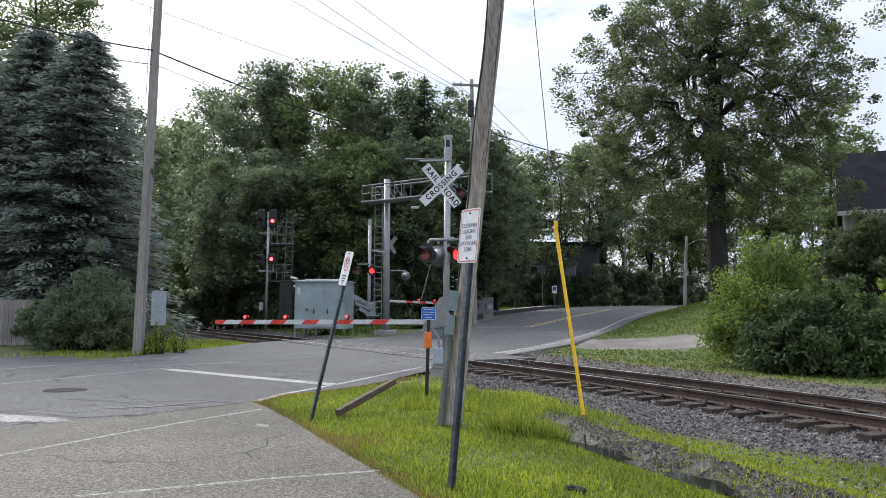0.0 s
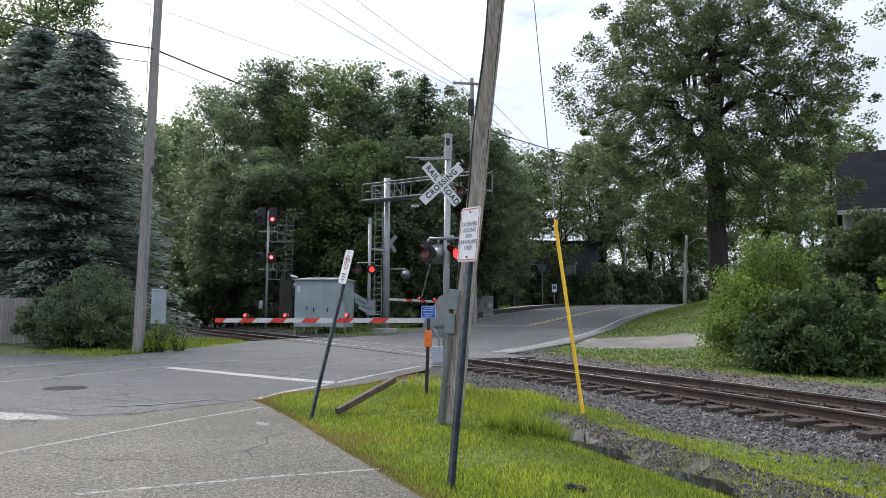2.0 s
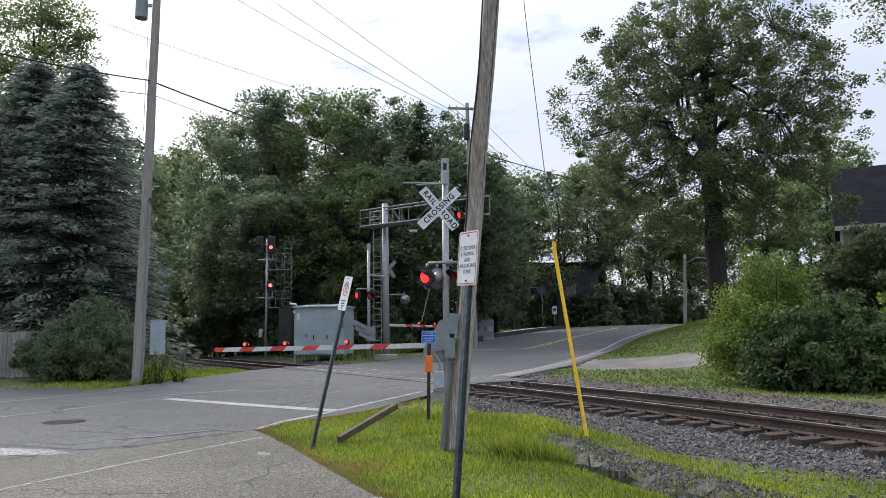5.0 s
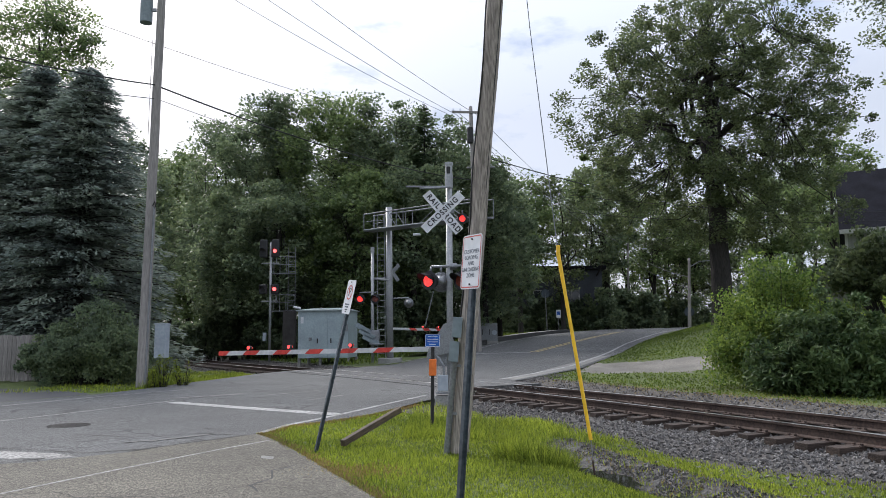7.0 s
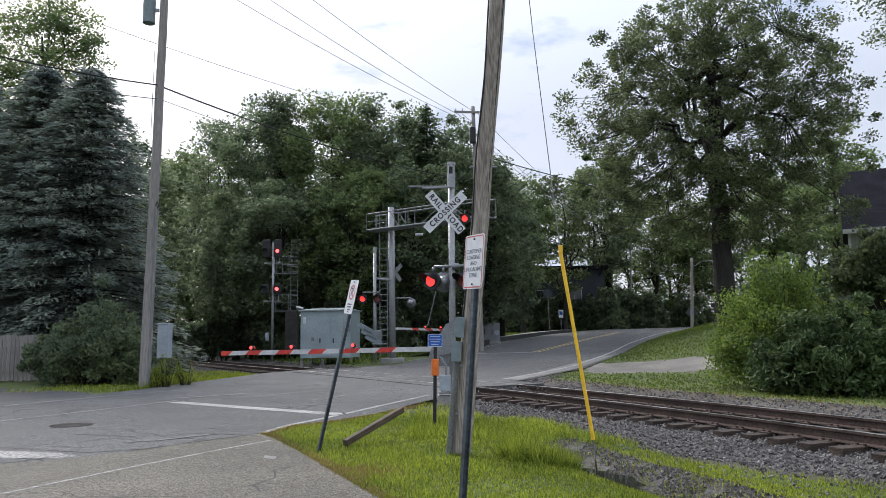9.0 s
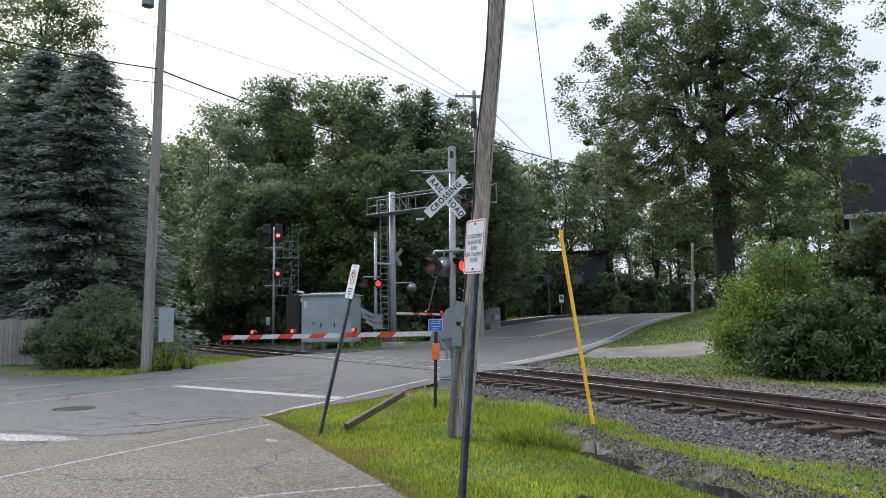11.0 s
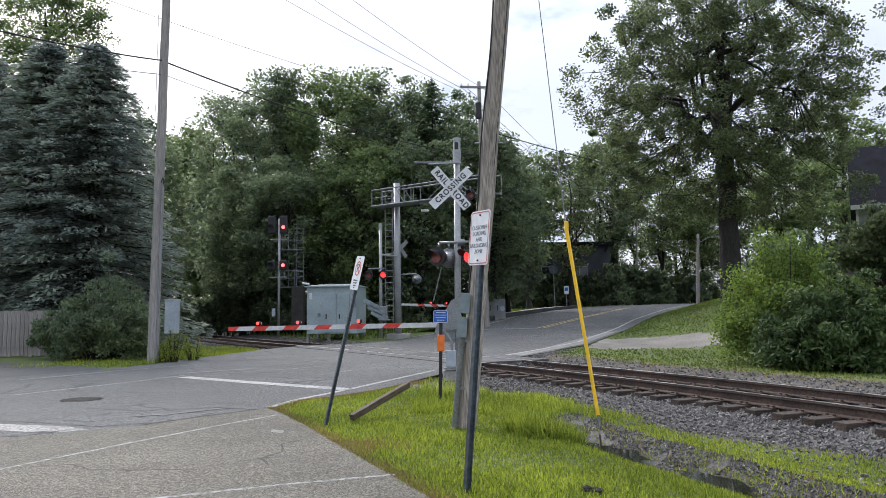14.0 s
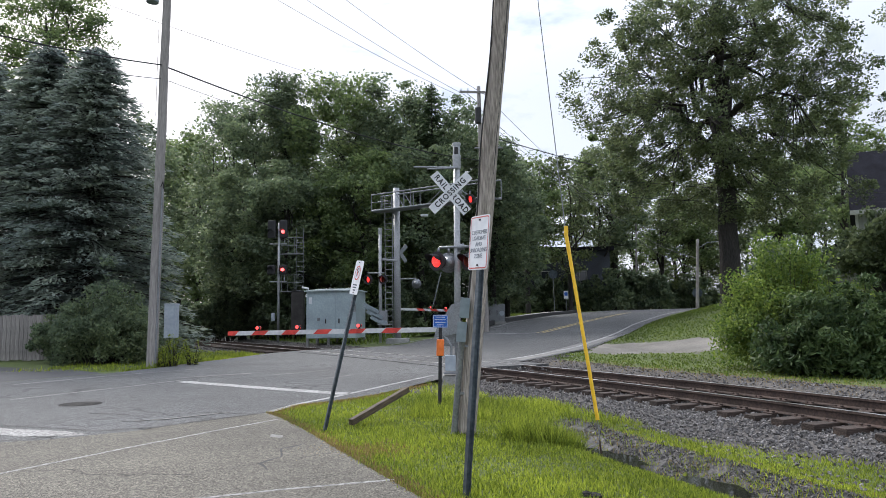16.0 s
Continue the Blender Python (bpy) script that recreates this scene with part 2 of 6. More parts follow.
BLACK = surface("matt_black_paint", (0.012, 0.012, 0.013), (0.03, 0.03, 0.032), 0.6, fine=25, coarse=3, bump=0.1, dist=0.002)
WHITE = surface("white_reflective_sheet", (0.54, 0.56, 0.58), (0.66, 0.67, 0.68), 0.4, fine=12, coarse=2, stain=(0.88, 1.05), bump=0.05, dist=0.001)
# white sheet again, greyer: the shade on the gate arms is in its colour
GATE_WHITE = surface("shaded_white_sheet", (0.44, 0.45, 0.45), (0.56, 0.57, 0.56), 0.5, fine=12, coarse=2, stain=(0.85, 1.05), bump=0.05, dist=0.001)
STRAW = leaf_mat("dry_straw", (0.16, 0.11, 0.05), (0.36, 0.28, 0.13), 0.3, 0.7)
RED = surface("red_reflective_sheet", (0.5, 0.035, 0.025), (0.62, 0.06, 0.04), 0.45, fine=12, coarse=3, bump=0.05, dist=0.001)
RED_TRIM = surface("faded_red_trim", (0.45, 0.06, 0.05), (0.55, 0.12, 0.1), 0.5, fine=12, coarse=3, bump=0)
BLUE = surface("blue_sign_sheet", (0.012, 0.09, 0.42), (0.02, 0.13, 0.5), 0.4, fine=12, coarse=3, bump=0)
ORANGE = surface("orange_plastic", (0.75, 0.16, 0.025), (0.85, 0.22, 0.04), 0.5, fine=12, coarse=3, bump=0.05, dist=0.002)
YELLOW = surface("yellow_plastic_sleeve", (0.78, 0.46, 0.015), (0.88, 0.55, 0.03), 0.45, fine=12, coarse=3, stain=(0.85, 1.05), bump=0.05, dist=0.002)
CABINET = surface("pale_green_grey_paint", (0.28, 0.345, 0.365), (0.35, 0.42, 0.435), 0.55, fine=12, coarse=0.8, stain=(0.8, 1.06), bump=0.05, dist=0.003)
CABINET_ROOF = surface("pale_roof_sheet", (0.30, 0.355, 0.36), (0.38, 0.43, 0.43), 0.5, fine=12, coarse=0.8, bump=0.05, dist=0.003)
GREY_BOX = surface("light_grey_paint", (0.30, 0.345, 0.39), (0.38, 0.42, 0.46), 0.5, fine=12, coarse=1.0, stain=(0.85, 1.06), bump=0.05, dist=0.003)
# granite darkened: the shade on the kerb's face is put into its colour
KERB = surface("shaded_granite", (0.025, 0.025, 0.026), (0.06, 0.06, 0.06), 0.85, fine=25, coarse=1.2, bump=0.3, dist=0.006)
CONCRETE = surface("concrete", (0.2, 0.2, 0.19), (0.33, 0.325, 0.31), 0.9, fine=25, coarse=1.2, bump=0.3, dist=0.006)
IRON = surface("cast_iron", (0.03, 0.027, 0.025), (0.06, 0.056, 0.052), 0.85, 0.1, fine=40, coarse=3, bump=0.3, dist=0.004)
LETTER = surface("faded_grey_lettering", (0.16, 0.18, 0.21), (0.26, 0.28, 0.31), 0.6, fine=30, coarse=5, bump=0)
CABLE = surface("black_cable", (0.015, 0.015, 0.015), (0.03, 0.03, 0.03), 0.6, fine=10, coarse=2, bump=0)
WIRE = surface("bare_wire", (0.12, 0.12, 0.12), (0.2, 0.2, 0.2), 0.6, fine=10, coarse=2, bump=0)
BARK = surface("grey_brown_bark", (0.016, 0.014, 0.013), (0.042, 0.037, 0.033), 0.9, fine=6, coarse=0.7, bump=1.0, dist=0.05, stretch=(3, 3, 0.6))
OAK_LEAF = leaf_mat("oak_leaf", (0.064, 0.092, 0.050), (0.165, 0.202, 0.098), 0.55)
MAPLE_LEAF = leaf_mat("maple_leaf", (0.085, 0.13, 0.06), (0.21, 0.275, 0.115), 0.6)
WOOD_LEAF = leaf_mat("woodland_leaf", (0.095, 0.135, 0.09), (0.21, 0.265, 0.155), 0.6)
BUSH_LEAF = leaf_mat("bush_leaf", (0.055, 0.115, 0.024), (0.25, 0.33, 0.065), 0.52, 0.62)
BUSH_DARK = leaf_mat("large_shrub_leaf", (0.035, 0.07, 0.028), (0.115, 0.165, 0.06), 0.35, 0.62)
NEEDLE = leaf_mat("spruce_needle", (0.155, 0.195, 0.185), (0.32, 0.375, 0.355), 0.55, 0.6)
PINE = leaf_mat("pine_needle", (0.04, 0.07, 0.035), (0.09, 0.13, 0.065), 0.3, 0.6)
SHINGLE = surface("dark_shingle", (0.012, 0.012, 0.016), (0.028, 0.028, 0.036), 0.9, fine=20, coarse=1, bump=0.5, dist=0.01, spec=0.08)
SIDING = surface("grey_green_siding", (0.2, 0.21, 0.19), (0.27, 0.28, 0.25), 0.8, fine=8, coarse=0.5, bump=0.1, dist=0.005)
TRIM = surface("pale_trim_paint", (0.4, 0.4, 0.38), (0.5, 0.5, 0.48), 0.6, fine=8, coarse=0.8, bump=0)
BROWN_WALL = surface("slate_clapboard", (0.040, 0.045, 0.055), (0.065, 0.07, 0.085), 0.85, fine=8, coarse=0.5, bump=0.2, dist=0.01)
LIT = glow("lit_red_lens", (1.0, 0.055, 0.045), 1.3, 24)
LIT_SIGNAL = glow("lit_signal_lens", (1.0, 0.09, 0.08), 2.2)
LIT_SMALL = glow("lit_gate_lens", (1.0, 0.07, 0.06), 0.9)
UNLIT = surface("dark_red_lens", (0.14, 0.025, 0.018), (0.24, 0.05, 0.03), 0.25, fine=60, coarse=6, bump=0.2, dist=0.004)
GLASS = bpy.data.materials.new("window_glass")
GLASS.use_nodes = True
gp = GLASS.node_tree.nodes["Principled BSDF"]
gp.inputs["Base Color"].default_value, gp.inputs["Roughness"].default_value = (0.03, 0.035, 0.04, 1), 0.06
WATER = bpy.data.materials.new("puddle_water")
WATER.use_nodes = True
wp = WATER.node_tree.nodes["Principled BSDF"]
wp.inputs["Base Color"].default_value, wp.inputs["Roughness"].default_value = (0.02, 0.02, 0.017, 1), 0.05


# ---- building helpers ----
def mesh_of(bm, name):
    me = bpy.data.meshes.new(name)
    bmesh.ops.recalc_face_normals(bm, faces=bm.faces)
    bm.to_mesh(me)
    bm.free()
    return me


def thing(name, m, label, category, group="", kind=""):
    ob = new(name)
    ob.empty_display_size = 0.2
    ob.matrix_world = m
    return tagged(ob, label, category, group, kind)


def part(name, bm, material, parent, label="", smooth=False):
    """One mesh object under a thing or a part, in the thing's space."""
    me = bm if isinstance(bm, bpy.types.Mesh) else mesh_of(bm, name)
    if not me.materials:
        for mt in (material if isinstance(material, (list, tuple)) else [material]):
            me.materials.append(mt)
    if smooth:
        me.shade_smooth()
    ob = new(name, me)
    ob.parent = parent
    return tagged(ob, label)


def box(bm, size, centre=(0, 0, 0), turn=None, bevel=0.0, mat_index=0):
    m = Matrix.Translation(centre) @ (turn if turn else Matrix()) @ Matrix.Diagonal((*size, 1))
    vs = bmesh.ops.create_cube(bm, size=1, matrix=m)["verts"]
    fs = {f for v in vs for f in v.link_faces}
    if bevel:
        es = {e for v in vs for e in v.link_edges}
        res = bmesh.ops.bevel(bm, geom=list(es), offset=bevel, segments=2, affect="EDGES", profile=0.6)
        fs = set(res["faces"]) | {f for f in fs if f.is_valid}
    for f in fs:
        if f.is_valid:
            f.material_index = mat_index
    return bm


def rod(bm, a, b, r0, r1=None, seg=12, caps=True):
    a, b = Vector(a), Vector(b)
    d = b - a
    m = Matrix.Translation((a + b) / 2) @ d.to_track_quat("Z", "Y").to_matrix().to_4x4()
    bmesh.ops.create_cone(bm, cap_ends=caps, segments=seg, radius1=r0, radius2=r0 if r1 is None else r1, depth=d.length, matrix=m)
    return bm


def BM():
    return bmesh.new()


def tubes(name, runs, sides=6):
    """A mesh of tapered tubes; each run is a list of (point, radius)."""
    vs, fs = [], []
    if isinstance(runs[0], tuple):
        runs = [runs]
    for run in runs:
        start = len(vs)
        for i, (p, r) in enumerate(run):
            a = run[max(0, i - 1)][0]
            b = run[min(len(run) - 1, i + 1)][0]
            d = (b - a).normalized()
            u = d.orthogonal().normalized()
            w = d.cross(u)
            for k in range(sides):
                t = 2 * math.pi * k / sides
                vs.append(p + (u * math.cos(t) + w * math.sin(t)) * r)
        for i in range(len(run) - 1):
            for k in range(sides):
                k2 = (k + 1) % sides
                o = start + i * sides
                fs.append((o + k, o + k2, o + sides + k2, o + sides + k))
    me = bpy.data.meshes.new(name)
    me.from_pydata(vs, [], fs)
    me.shade_smooth()
    return me


def flakes(name, centre, axis, side, length, width, shape=((0, -0.5), (0.5, 0.0), (0, 0.5), (-0.5, 0.0))):
    """A mesh of many small leaves: a four-cornered blade at each centre, along axis and side."""
    n = len(centre)
    v = np.empty((n, 4, 3))
    for i, (s, a) in enumerate(shape):
        v[:, i] = centre + axis * (length * a)[:, None] + side * (width * s)[:, None]
    up = np.cross(axis, side)
    v[:, 1] += up * (width * 0.18)[:, None]
    v[:, 3] += up * (width * 0.18)[:, None]
    me = bpy.data.meshes.new(name)
    me.vertices.add(4 * n)
    me.vertices.foreach_set("co", v.reshape(-1))
    me.loops.add(4 * n)
    me.loops.foreach_set("vertex_index", np.arange(4 * n, dtype=np.int32))
    me.polygons.add(n)
    me.polygons.foreach_set("loop_start", np.arange(0, 4 * n, 4, dtype=np.int32))
    me.polygons.foreach_set("loop_total", np.full(n, 4, dtype=np.int32))
    me.update(calc_edges=True)
    return me


def unit(rng, n):
    v = rng.normal(size=(n, 3))
    return v / np.linalg.norm(v, axis=1)[:, None]


# ---- the lie of the land ----
def near_rail(y):
    """x of the rail nearer to the car park at y."""
    if y < 9:
        return near_rail(9) - 0.39 * (y - 9)
    if y > 53:
        return near_rail(53) - 0.53 * (y - 53)
    return 8.607 - 0.17749 * y - 0.013111 * y * y + 1.22687e-4 * y ** 3


def beyond(x, y):
    """Metres across the track from its nearer rail."""
    return (x - near_rail(y)) * 0.9


def steps(v, table):
    return float(np.interp(v, [a for a, _ in table], [b for _, b in table]))


RISE = [(2.0, 0.0), (5, 0.16), (9, 0.36), (16, 0.65), (24, 1.1), (36, 1.75), (50, 2.28), (70, 2.5), (120, 2.5), (400, 1.0)]
ROAD_RIGHT = [(24, 2.6), (27.2, 4.9), (33.9, 7.6), (43, 11.1), (55, 16.3), (67, 22.3), (80, 29.0), (100, 40.0)]


def ballast_edge(y):
    """Where the ballast ends on the car park's side, metres across from the nearer rail."""
    return steps(y, [(4, -1.2), (7.8, -1.45), (10, -2.1), (11.5, -2.65), (14, -2.8)])


def road_z(x, y):
    q = beyond(x, y)
    return steps(q, [(-5, 0.0), (-0.6, 0.055), (2.1, 0.055), (3, 0.04)]) + steps(q, RISE) if q < 2 else max(0.055, steps(q, RISE))


def land_z(x, y):
    q = beyond(x, y)
    if q > 2.6:
        z = steps(q, RISE) - 0.03
        if y > 20:
            r = x - steps(y, ROAD_RIGHT)
            z += 1.6 * min(1.0, max(0.0, r - 0.6) / 8) * min(1.0, max(0.0, q - 9) / 12)
        w = max(steps(y, [(21, 0), (30, 1)]), steps(x - steps(y, ROAD_RIGHT), [(0.3, 1), (3.5, 0)]))
        z = z * w + min(z, max(0.0, q - 9) * 0.13 - 0.03) * (1 - w)
        return z if q > 3.4 else z + (-0.172 - z) * (3.4 - q) / 0.8
    if q > -1.05:
        return steps(q, [(-0.6, -0.225), (-0.15, -0.172)])
    z = -0.03
    if q > -2.3:
        return -0.225 + (q + 1.05) * 0.068
    fade = steps(y, [(3, 1), (9.6, 1), (11.6, 0.25), (13, 0)])
    ditch = math.exp(-((q + 3.75) / 0.62) ** 2) * 0.30
    shoulder = steps(q, [(-3.4, 0.10), (-2.3, 0.28)]) if q > -3.4 else steps(q, [(-5.0, 0.0), (-3.4, 0.10)])
    return z - fade * max(ditch, shoulder) if y < 13 else z - 0.28 * steps(q, [(-4.2, 0), (-2.3, 1)]) * steps(y, [(13, 0.6), (17, 0.1)])


def sheet(name, outline, step, lift, material, parent=None, height=road_z):
    """A flat outline laid over the land, cut into a net so that it follows it."""
    bm = BM()
    bm.faces.new([bm.verts.new((x, y, 0)) for x, y in outline])
    xs, ys = [p[0] for p in outline], [p[1] for p in outline]
    for k, lo, hi in ((0, min(xs), max(xs)), (1, min(ys), max(ys))):
        v = math.floor(lo / step) * step + step
        while v < hi:
            co, no = [0, 0, 0], [0, 0, 0]
            co[k], no[k] = v, 1
            bmesh.ops.bisect_plane(bm, geom=bm.verts[:] + bm.edges[:] + bm.faces[:], plane_co=co, plane_no=no, dist=1e-5)
            v += step
    bmesh.ops.triangulate(bm, faces=bm.faces)
    for v in bm.verts:
        v.co.z = height(v.co.x, v.co.y) + lift
    me = bpy.data.meshes.new(name)
    for f in bm.faces:
        if f.normal.z < 0:
            f.normal_flip()
    bm.to_mesh(me)
    bm.free()
    me.materials.append(material)
    me.shade_smooth()
    ob = new(name, me)
    ob.parent = parent
    return ob


def stripe(name, pts, width, material, lift=0.003, step=0.8):
    """A painted line along pts."""
    left, right = [], []
    for i, p in enumerate(pts):
        a, b = Vector(pts[max(0, i - 1)]), Vector(pts[min(len(pts) - 1, i + 1)])
        d = (b - a).normalized()
        n = Vector((-d.y, d.x)) * width / 2
        left.append((p[0] + n.x, p[1] + n.y))
        right.append((p[0] - n.x, p[1] - n.y))
    return sheet(name, left + right[::-1], step, lift, material)


# ---- ground ----
DRIVE = [(4.6, 25.6), (6.6, 25.5), (9.8, 24.7), (12.5, 24.2), (12.5, 27.4), (9.8, 27.9), (7.2, 28.9), (5.9, 29.4)]


def inside(outline, x, y):
    hit = False
    for (x0, y0), (x1, y1) in zip(outline, outline[1:] + outline[:1]):
        if (y0 > y) != (y1 > y) and x < (x1 - x0) * (y - y0) / (y1 - y0) + x0:
            hit = not hit
    return hit


def axis(parts):
    v = []
    for a, b, s in parts:
        v += list(np.arange(a, b - 1e-6, s))
    return v


GX = axis([(-1500, -300, 400), (-300, -60, 40), (-60, -14, 1.5), (-14, -3, 0.6), (-3, 0.6, 0.2), (0.6, 4.4, 0.1), (4.4, 13, 0.2), (13, 16, 0.6), (16, 60, 1.5), (60, 300, 40), (300, 1501, 400)])
GY = axis([(-600, -20, 100), (-20, 2, 2), (2, 5, 0.2), (5, 11, 0.1), (11, 16, 0.2), (16, 24, 0.5), (24, 30, 0.25), (30, 60, 1.0), (60, 120, 3), (120, 300, 30), (300, 2401, 300)])


def build_ground():
    nx = len(GX)
    vs = [(x, y, land_z(x, y)) for y in GY for x in GX]
    fs, kinds = [], []
    for j in range(len(GY) - 1):
        for i in range(nx - 1):
            fs.append((j * nx + i, j * nx + i + 1, (j + 1) * nx + i + 1, (j + 1) * nx + i))
            x, y = (GX[i] + GX[i + 1]) / 2, (GY[j] + GY[j + 1]) / 2
            q = beyond(x, y) + 0.18 * noise.noise((x * 1.3, y * 1.3, 0))
            k = 0
            if inside(DRIVE, x + 0.3 * noise.noise((x * 2, y * 2, 6)), y + 0.3 * noise.noise((x * 2, y * 2, 9))):
                k = 3
            elif ballast_edge(y) - 0.1 < q < 4.2:
                k = 1
            elif y > 12.6 and x < 4.5 and -4.2 < q < -2 and y < 22:
                k = 1 if noise.noise((x, y, 3)) > -0.2 else 0
            elif -4.5 < q < -2.95 and 5.9 < y < 10.8:
                k = 2
            kinds.append(k)
    me = bpy.data.meshes.new("ground")
    me.from_pydata(vs, [], fs)
    for m in (SOIL, GRAVEL, MUD, SAND):
        me.materials.append(m)
    me.polygons.foreach_set("material_index", kinds)
    me.shade_smooth()
    tagged(new("ground", me), "uneven grassy ground with ballast, mud and a sandy drive", "ground", kind="structure")


build_ground()
ROAD = [(1.4, -8), (1.1, 2), (0.35, 4.4), (-0.14, 5.49), (-0.51, 6.27), (-0.91, 7.11), (-1.44, 8.22), (-1.92, 9.26), (-2.6, 10.6),
        (-2.95, 11.15), (-2.75, 12.1), (-2.1, 12.8), (-1.5, 13.8), (-0.75, 15.9), (-0.05, 17.6), (0.45, 19.4), (0.95, 21.3), (2.3, 23.4),
        (4.9, 26.6), (7.9, 33.9), (11.4, 43), (16.6, 55), (22.6, 67), (29.3, 80), (40, 88), (60, 94), (60, 104), (36, 98), (22, 90), (13.8, 80), (8.7, 70), (4.1, 60),
        (1.5, 50), (-0.8, 42), (-2.6, 35.9), (-4.6, 34.9), (-6.8, 34.0), (-8.2, 31), (-9.2, 25.5), (-9.5, 22.2), (-9.9, 20.2), (-11.3, 17.4), (-14, 12), (-24, -8)]
tagged(sheet("road", ROAD, 1.0, 0.0, ASPHALT), "worn grey asphalt road and car park with cracks", "road", kind="structure")
CAR_PARK = [(1.38, -7.9), (1.08, 2), (0.33, 4.4), (-0.16, 5.49), (-0.53, 6.27), (-0.93, 7.11), (-1.46, 8.22), (-1.94, 9.26), (-2.62, 10.6), (-2.96, 11.12),
            (-3.35, 10.62), (-3.87, 9.97), (-4.2, 9.45), (-4.6, 9.12), (-5.05, 8.75), (-5.9, 8.45), (-7.2, 7.9), (-9.5, 7.3), (-13.0, 6.6), (-20, 5.2), (-23.5, -7.9)]
tagged(sheet("car_park", CAR_PARK, 1.0, 0.004, ASPHALT_COARSE), "coarse warm grey worn asphalt of the car park", "car park", kind="structure")
tagged(sheet("road_marking", [(-6.9, 9.9), (-6.03, 9.70), (-5.55, 9.56), (-5.13, 9.43), (-4.73, 9.17), (-4.95, 9.0), (-5.25, 9.08), (-5.5, 9.02), (-5.9, 9.2), (-6.8, 9.35)], 0.4, 0.003, PAINT_WORN), "white block of a worn crossing bar", "road marking", "painted lines on the road", "structure")


def wander(name, label, pts, width, material, seed, lift, category):
    """An irregular strip along pts whose width comes and goes."""
    rng = random.Random(seed)
    line = []
    for (x0, y0), (x1, y1) in zip(pts, pts[1:]):
        n = max(2, int(math.hypot(x1 - x0, y1 - y0) / 0.16))
        line += [(x0 + (x1 - x0) * i / n + rng.uniform(-0.025, 0.025), y0 + (y1 - y0) * i / n + rng.uniform(-0.025, 0.025)) for i in range(n)]
    line.append(pts[-1])
    left, right = [], []
    for i, p in enumerate(line):
        a, b = Vector(line[max(0, i - 1)]), Vector(line[min(len(line) - 1, i + 1)])
        d = (b - a).normalized()
        w = width * rng.uniform(0.35, 1.0) * (0.3 if i in (0, len(line) - 1) else 1) / 2
        left.append((p[0] - d.y * w, p[1] + d.x * w))
        right.append((p[0] + d.y * w, p[1] - d.x * w))
    return tagged(sheet(name, left + right[::-1], 1.0, lift, material), label, category, "marks in the asphalt", "structure")


for i, (pts, w) in enumerate((
    ([(-2.98, 11.14), (-3.4, 10.66), (-3.9, 10.0), (-4.25, 9.46)], 0.05),
    ([(-4.1, 9.75), (-4.7, 9.42), (-5.6, 9.75), (-6.6, 10.1)], 0.045),
    ([(-4.95, 9.25), (-5.3, 8.75), (-6.1, 8.62), (-7.2, 8.5)], 0.05),
    ([(-3.1, 10.95), (-3.8, 11.3), (-4.9, 11.0), (-6.0, 11.35)], 0.035),
    ([(-2.75, 12.0), (-3.6, 11.75), (-4.4, 12.1)], 0.03),
    ([(-1.75, 8.35), (-1.95, 8.0), (-1.85, 7.55), (-2.0, 7.2), (-1.82, 6.9)], 0.05),
    ([(-5.3, 13.2), (-6.4, 13.0), (-7.7, 13.5)], 0.03),
)):
    wander("tar_crack", "dark irregular crack in the worn asphalt", pts, w, TAR, 300 + i, 0.0055, "crack")
for i, (pts, w) in enumerate((
    ([(-2.35, 9.0), (-2.15, 8.75)], 0.22),
    ([(-3.6, 11.2), (-4.3, 10.5), (-4.9, 10.3)], 0.10),
    ([(-7.1, 18.2), (-5.6, 19.6)], 0.3),
    ([(-5.0, 18.8), (-3.6, 20.4)], 0.12),
    ([(-3.4, 17.2), (-2.6, 18.6)], 0.12),
)):
    wander("worn_patch", "pale worn streak in the asphalt", pts, w, PATCH_PALE, 330 + i, 0.008, "worn patch")
tagged(sheet("driveway", [(-11.25, 17.45), (-10.0, 20.15), (-11.5, 21.6), (-17, 24.6), (-27, 26.5), (-27, 18.5), (-15, 17.2)], 1.0, 0.004, ASPHALT_DARK), "dark asphalt driveway beside the road", "driveway", kind="structure")
